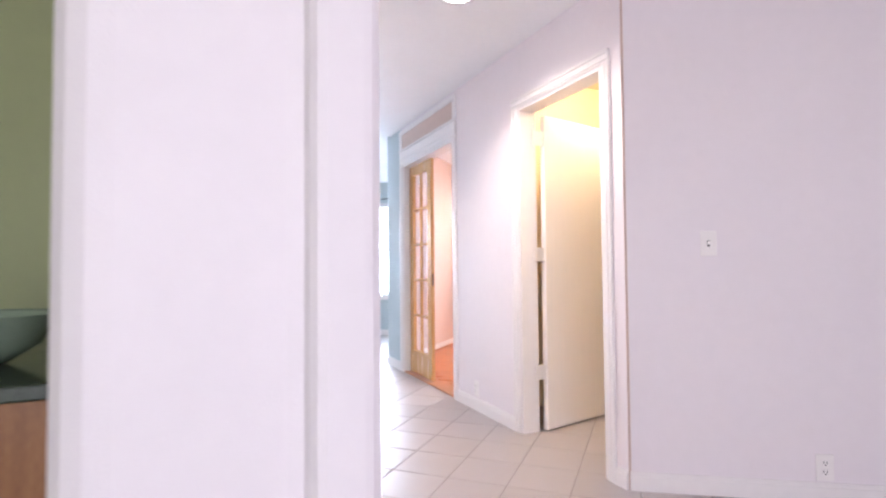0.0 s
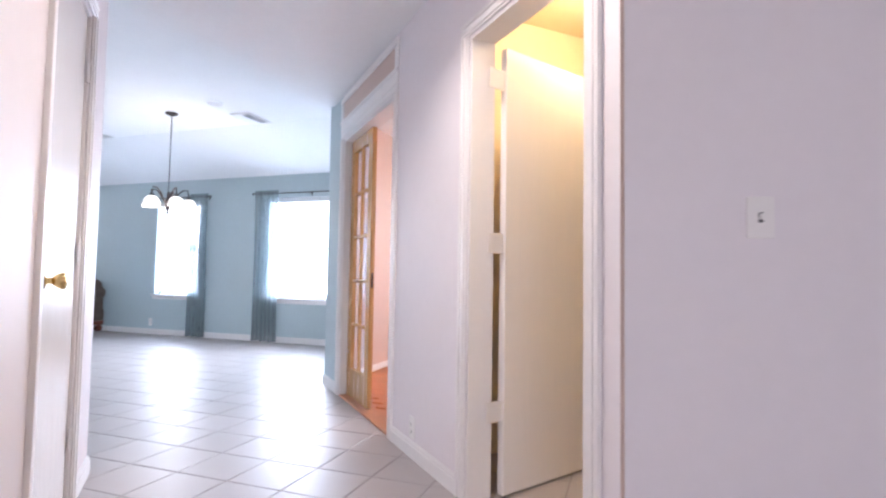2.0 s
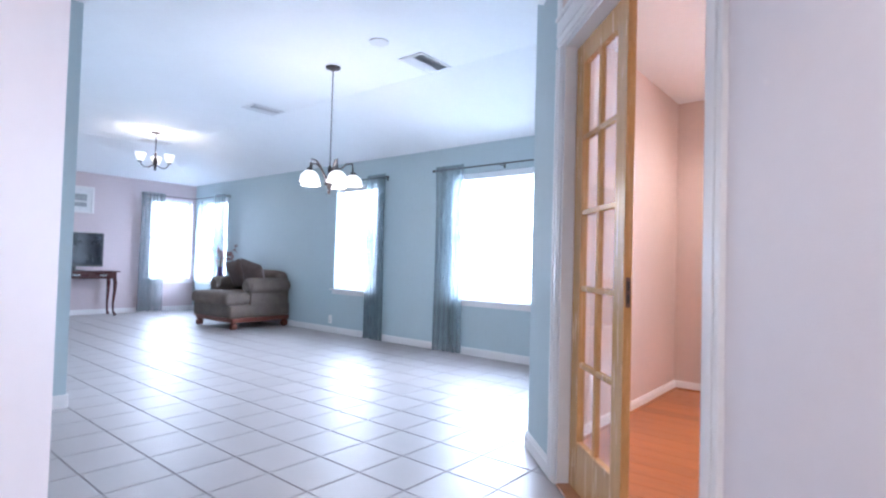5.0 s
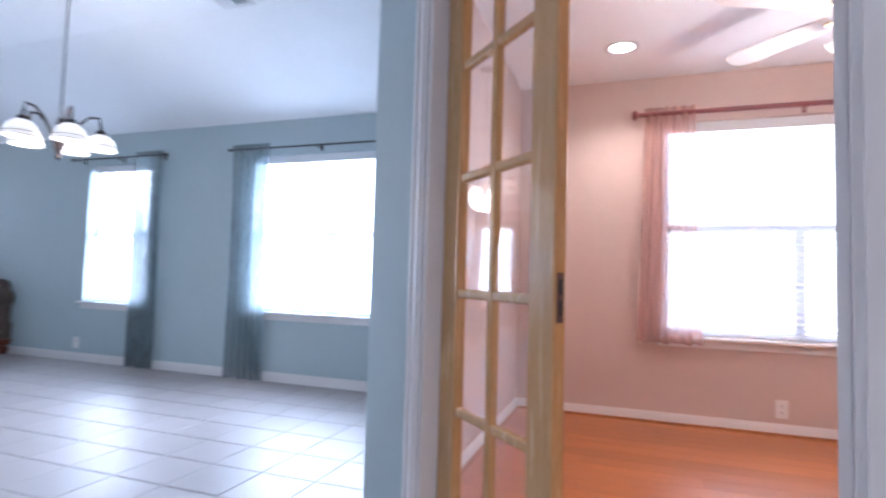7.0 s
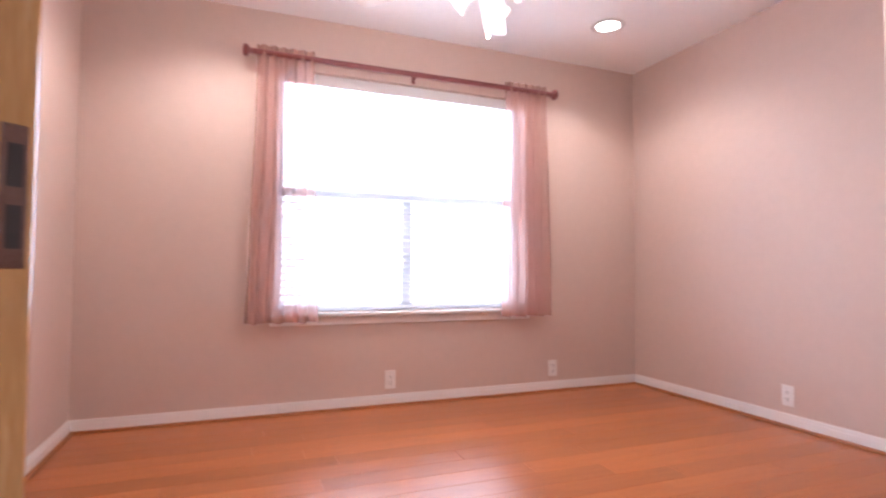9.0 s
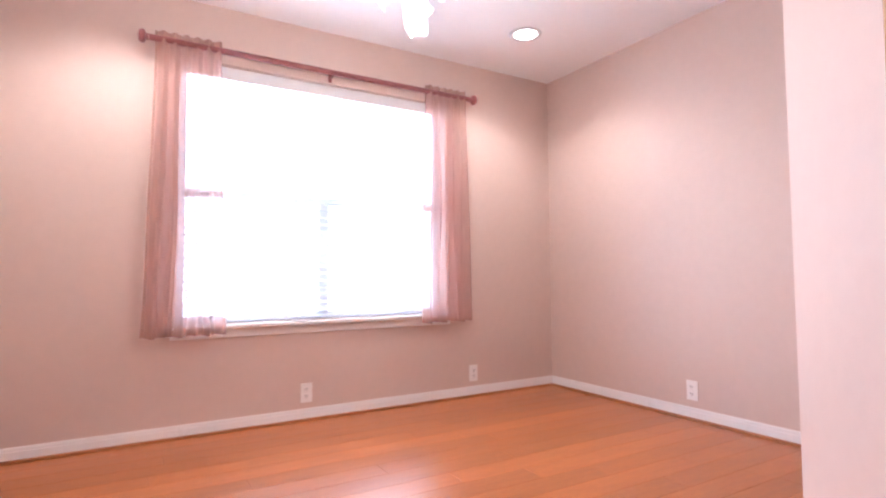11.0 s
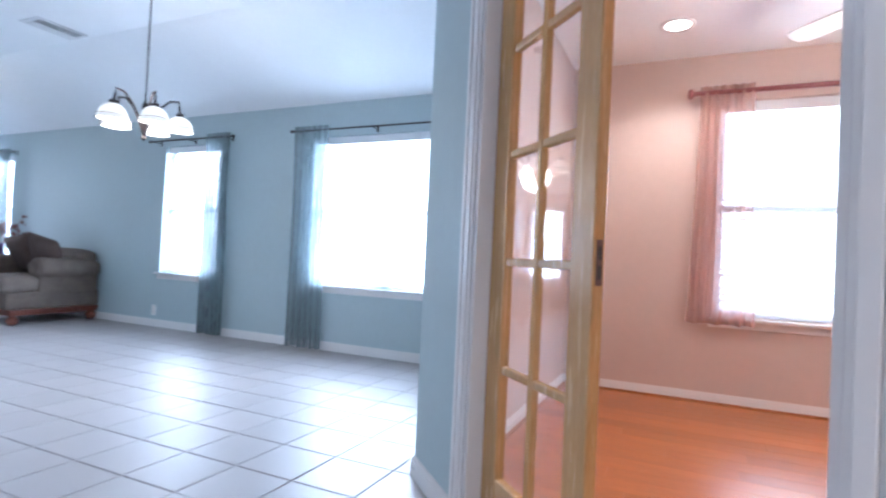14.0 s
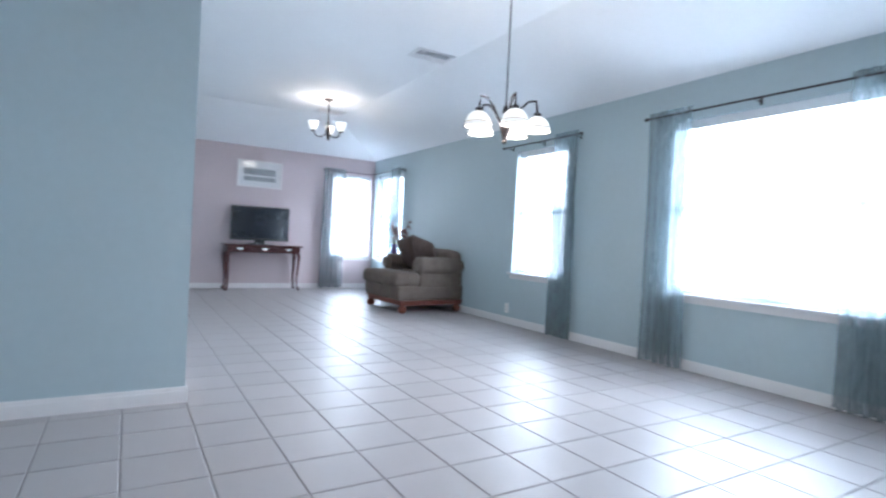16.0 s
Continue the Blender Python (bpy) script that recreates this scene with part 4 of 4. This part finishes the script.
for y, tilt, x in ((-0.20, 14, -0.02), (0.20, -10, 0.0)):
    pl = thing("throw_pillow", pose(7.30, 9.80, 0, 0, 0, 3) @ pose(x, -0.04 + 1.05 * y, 0.76, 0, -24, 0) @ pose(0, 0, 0, tilt, 0, 0), "square dark brown throw pillow with fringe, on the armchair", "pillow", "throw pillows")
    bm, n = bmesh.new(), 14
    layers = []
    for s in (1, -1):
        g = []
        for i in range(n + 1):
            row = []
            for j in range(n + 1):
                uu, vv = 2 * i / n - 1, 2 * j / n - 1
                fat = 0.085 * (max(0, 1 - uu ** 4) * max(0, 1 - vv ** 4)) ** 0.6
                pinch = 1 - 0.07 * (1 - abs(uu)) * abs(vv) - 0.07 * (1 - abs(vv)) * abs(uu)
                row.append(bm.verts.new((s * fat + 0.004 * noise.noise(Vector((uu * 3, vv * 3, s))), 0.23 * uu * pinch, 0.23 * vv * pinch)))
            g.append(row)
        for i in range(n):
            for j in range(n):
                bm.faces.new((g[i][j], g[i + 1][j], g[i + 1][j + 1], g[i][j + 1]))
    bmesh.ops.remove_doubles(bm, verts=bm.verts, dist=1e-4)
    part("cover", bm, PILLOWM, pl, "", True)
    fr = bmesh.new()
    rnd = random.Random(4)
    for q in range(120):
        e, f_ = q // 30, -0.225 + 0.45 * (q % 30) / 29
        p = ((0, f_, 0.215), (0, f_, -0.215), (0, 0.215, f_), (0, -0.215, f_))[e]
        o = ((0, 0, 0.022), (0, 0, -0.022), (0, 0.022, 0), (0, -0.022, 0))[e]
        tube([p, (p[0] + rnd.uniform(-0.006, 0.006), p[1] + o[1], p[2] + o[2])], 0.002, 3, fr)
    part("fringe", fr, PILLOWM, pl)

# console table, front towards local -y
ct = thing("console_table", pose(5.757, 12.29, 0) @ Matrix.Diagonal((0.9, 0.95, 0.895, 1)), "dark mahogany console table with three drawers and cabriole legs", "console table")
part("tabletop", boxes(((-0.69, -0.20, 0.80), (0.69, 0.20, 0.825)), bevel=0.008, seg=2), MAHOG, ct)
part("apron", boxes(((-0.64, -0.165, 0.68), (0.64, 0.175, 0.80)), bevel=0.004), MAHOG, ct)
for k in range(3):
    x = -0.42 + 0.42 * k
    dr = part("drawer", boxes(((x - 0.195, -0.178, 0.695), (x + 0.195, -0.163, 0.788)), bevel=0.005, seg=2), MAHOG, ct)
    hp = tube([(x - 0.05, -0.182, 0.748), (x - 0.04, -0.20, 0.735), (x, -0.205, 0.728), (x + 0.04, -0.20, 0.735), (x + 0.05, -0.182, 0.748)], 0.006, 6)
    box(hp, (x - 0.065, -0.181, 0.735), (x + 0.065, -0.177, 0.765), 0.003)
    part("pull", hp, SILVER, dr, "bright silver bail pull")
for x in (-0.61, 0.61):
    for y in (-0.14, 0.15):
        sx, sy = (1 if x > 0 else -1), (1 if y > 0 else -1)
        pts = [(x, y, 0.70), (x + 0.014 * sx, y + 0.014 * sy, 0.60), (x + 0.010 * sx, y + 0.010 * sy, 0.45), (x - 0.006 * sx, y - 0.004 * sy, 0.22), (x, y, 0.08), (x + 0.022 * sx, y + 0.022 * sy, 0.025), (x + 0.026 * sx, y + 0.026 * sy, 0.0)]
        part("leg", tube(pts, [0.034, 0.036, 0.027, 0.019, 0.017, 0.028, 0.026], 10), MAHOG, ct, "cabriole leg", True)

tv = thing("television", pose(5.705, 12.29, 0.7385) @ Matrix.Diagonal((0.91, 1, 0.88, 1)), "black flat television on a stand, switched off", "television")
part("bezel", boxes(((-0.505, -0.03, 0.075), (0.505, 0.035, 0.70)), bevel=0.010, seg=2), BLACKP, tv)
part("screen", boxes(((-0.478, -0.0325, 0.118), (0.478, -0.0300, 0.674))), SCREEN, tv, "dark glossy screen")
part("stand_neck", boxes(((-0.09, -0.012, 0.02), (0.09, 0.02, 0.09)), bevel=0.006), BLACKP, tv)
part("stand_base", lathe([(0, 0), (0.25, 0), (0.245, 0.012), (0.12, 0.022), (0, 0.024)], 28, Matrix.Diagonal((1, 0.5, 1, 1))), BLACKP, tv, "", True)
rb = thing("cable_box", pose(5.63, 12.155, 0.7385), "small black box in front of the television", "media box")
part("case", boxes(((-0.09, -0.045, 0.0), (0.09, 0.045, 0.028)), bevel=0.004), BLACKP, rb)
part("display", boxes(((-0.05, -0.0465, 0.009), (0.05, -0.0448, 0.02))), PRINT, rb)

pc = thing("framed_picture", pose(5.705, TY, 1.905) @ Matrix.Diagonal((1, 1, 0.9, 1)), "white framed grey print hung on the mauve wall", "picture")
part("frame", boxes(((-0.36, -0.028, -0.245), (-0.325, 0, 0.245)), ((0.325, -0.028, -0.245), (0.36, 0, 0.245)), ((-0.325, -0.028, -0.245), (0.325, 0, -0.21)), ((-0.325, -0.028, 0.21), (0.325, 0, 0.245)), bevel=0.004), TRIM, pc)
part("mat", boxes(((-0.325, -0.012, -0.21), (0.325, -0.004, 0.21))), PAPER, pc)
part("print", boxes(((-0.255, -0.014, -0.02), (0.255, -0.012, 0.10)), ((-0.255, -0.014, -0.13), (0.255, -0.012, -0.05))), PRINT, pc, "two grey bands of a faded print")
pg = part("pane", boxes(((-0.325, -0.019, -0.21), (0.325, -0.017, 0.21))), GLASS, pc)
pg.visible_shadow = False

# tall vase with dried stems in the corner
vs = thing("floor_vase", pose(7.50, 10.95, 0) @ Matrix.Diagonal((0.9, 0.9, 0.84, 1)), "tall purple glazed floor vase", "vase")
part("body", lathe([(0.075, 0), (0.085, 0.01), (0.075, 0.10), (0.085, 0.30), (0.11, 0.55), (0.105, 0.70), (0.06, 0.86), (0.04, 0.95), (0.055, 1.02), (0.05, 1.02), (0.034, 0.95), (0.05, 0.86), (0, 0.80)], 24), VASEM, vs, "", True)
stems = thing("dried_stems", pose(7.50, 10.95, 0) @ Matrix.Diagonal((0.9, 0.9, 0.84, 1)), "bundle of dried red-brown flower stems in the vase", "dried flowers")
rnd = random.Random(11)
for k in range(16):
    a, sp, hgt = rnd.uniform(0, 6.28), rnd.uniform(0.05, 0.26), rnd.uniform(1.18, 1.46)
    tip = (sp * math.cos(a), sp * math.sin(a), hgt)
    st = tube([(0.01 * math.cos(a), 0.01 * math.sin(a), 0.84), (0.3 * tip[0], 0.3 * tip[1], 1.05), tip], 0.0035, 5)
    stem = part("stem", st, TWIG, stems)
    fl = bmesh.new()
    for q in range(10):
        c = Vector(tip) * 1.0 + Vector((rnd.uniform(-0.03, 0.03), rnd.uniform(-0.03, 0.03), rnd.uniform(-0.14, 0.02)))
        bmesh.ops.create_icosphere(fl, subdivisions=1, radius=rnd.uniform(0.008, 0.018), matrix=Matrix.Translation(c) @ Matrix.Diagonal((1, 0.7, 1.4, 1)))
    part("blossom", fl, PETAL, stem)

# bathroom vanity seen past the wall end
vn = thing("vanity_cabinet", DIAG @ pose(-1.55, 2.10, 0), "knotty pine bathroom vanity cabinet", "vanity cabinet")
part("carcass", boxes(((0.0, 0.0, 0.09), (1.2, 0.53, 0.775)), bevel=0.004), VANITY, vn)
part("plinth", boxes(((0.02, 0.06, 0.0), (1.18, 0.5, 0.09))), VANITY, vn)
for x in (0.03, 0.62):
    dr = part("door", boxes(((x, -0.02, 0.13), (x + 0.55, 0.0, 0.74)), bevel=0.004), VANITY, vn)
    part("raised_panel", boxes(((x + 0.08, -0.027, 0.21), (x + 0.47, -0.019, 0.66)), bevel=0.006, seg=2), VANITY, dr)
part("vanity_top", boxes(((-0.02, -0.03, 0.775), (1.22, 0.55, 0.81)), bevel=0.006, seg=2), COUNTER, vn, "dark green stone top")
vb = thing("vessel_sink", DIAG @ pose(-1.24, 2.36, 0.81), "clear green glass vessel sink on the vanity", "sink")
part("bowl", lathe([(0.05, 0), (0.09, 0.005), (0.16, 0.05), (0.20, 0.125), (0.207, 0.13), (0.19, 0.125), (0.15, 0.06), (0.08, 0.015), (0, 0.012)], 28), material("green_glass", (0.35, 0.45, 0.34), 0.1, vary=0.05), vb, "", True)

# ---------------------------------------------------------------- floor pieces
PITCH, GAP = 0.3005, 0.005
bt = boxes(((-(PITCH - GAP) / 2, -(PITCH - GAP) / 2, -0.010), ((PITCH - GAP) / 2, (PITCH - GAP) / 2, 0.0)), bevel=0.003)
tile_mesh = mesh_of("tile", bt, TILE)
inv = DIAG.inverted()
floor_ob = bpy.data.objects["floor"]
near, far = [], []
for i in range(-20, 12):
    for j in range(-25, 24):
        x, y = 4.445 + (i + 0.5) * PITCH, 5.463 + (j + 0.5) * PITCH
        q = inv @ Vector((x, y, 0))
        if x > 7.9 or x < -1.4 or y > 12.65 or y < -1.7:
            continue
        if q.y < -1.75 or (q.y < -0.30 and q.x > 0.45 and y < 3.6) or (y < 3.55 and x > 5.9) or (q.y > -0.2 and x > 3.4 and y < 0.6):
            continue
        if x < 4.0 and y > 6.7 or x < 2.8 and y > 4.0:
            continue
        (near if y < 8.0 and x > 2.2 and q.y > -0.3 else far).append((x, y))
near.sort(key=lambda p: (p[0] - 4.7) ** 2 + (p[1] - 4.9) ** 2)
far += near[300:]
for x, y in near[:300]:
    t = new("tile", tile_mesh)
    t.parent = floor_ob
    t.location = (x, y, 0)
h, g = (PITCH - GAP) / 2, 0.003
verts, faces = [], []
for x, y in far:
    b0 = len(verts)
    for d, z in ((h, -0.003), (h - g, 0.0)):
        verts += [(x - d, y - d, z), (x + d, y - d, z), (x + d, y + d, z), (x - d, y + d, z)]
    faces += [(b0 + 4, b0 + 5, b0 + 6, b0 + 7)] + [(b0 + k, b0 + (k + 1) % 4, b0 + 4 + (k + 1) % 4, b0 + 4 + k) for k in range(4)]
me = bpy.data.meshes.new("far_tiles")
me.from_pydata(verts, [], faces)
me.materials.append(TILE)
ft = new("far_tiles", me)
ft.parent = floor_ob
tagged(ft, "beige floor tiles farther off", kind="stuff")

# planks of the rose room run along the window wall
rose_floor = bpy.data.objects["floor_rose_room"]
PW_, PL_ = 0.13, 1.25
plank_mesh = mesh_of("plank", boxes(((-PW_ / 2 + 0.0004, -PL_ / 2 + 0.0004, -0.003), (PW_ / 2 - 0.0004, PL_ / 2 - 0.0004, 0.004)), bevel=0.0008), PLANK)
rnd = random.Random(5)
for i in range(32):
    x = RX - 0.02 - (i + 0.5) * PW_
    off = rnd.uniform(0, PL_)
    for j in range(-1, 5):
        y = -0.03 - off + (j + 0.5) * PL_
        lo, hi = max(y - PL_ / 2, -0.02), min(y + PL_ / 2, 3.675)
        for q in range(40):
            if (inv @ Vector((x - PW_ / 2, hi, 0))).y > -0.125:
                hi -= 0.05
            if (inv @ Vector((x - PW_ / 2, lo, 0))).x < 0.55 and (inv @ Vector((x, lo, 0))).y > -1.64:
                lo += 0.05
        if hi - lo < 0.08:
            continue
        p = new("plank", plank_mesh)
        p.parent = rose_floor
        p.location, p.scale = (x, (lo + hi) / 2, 0.010), (1, (hi - lo) / PL_, 1)
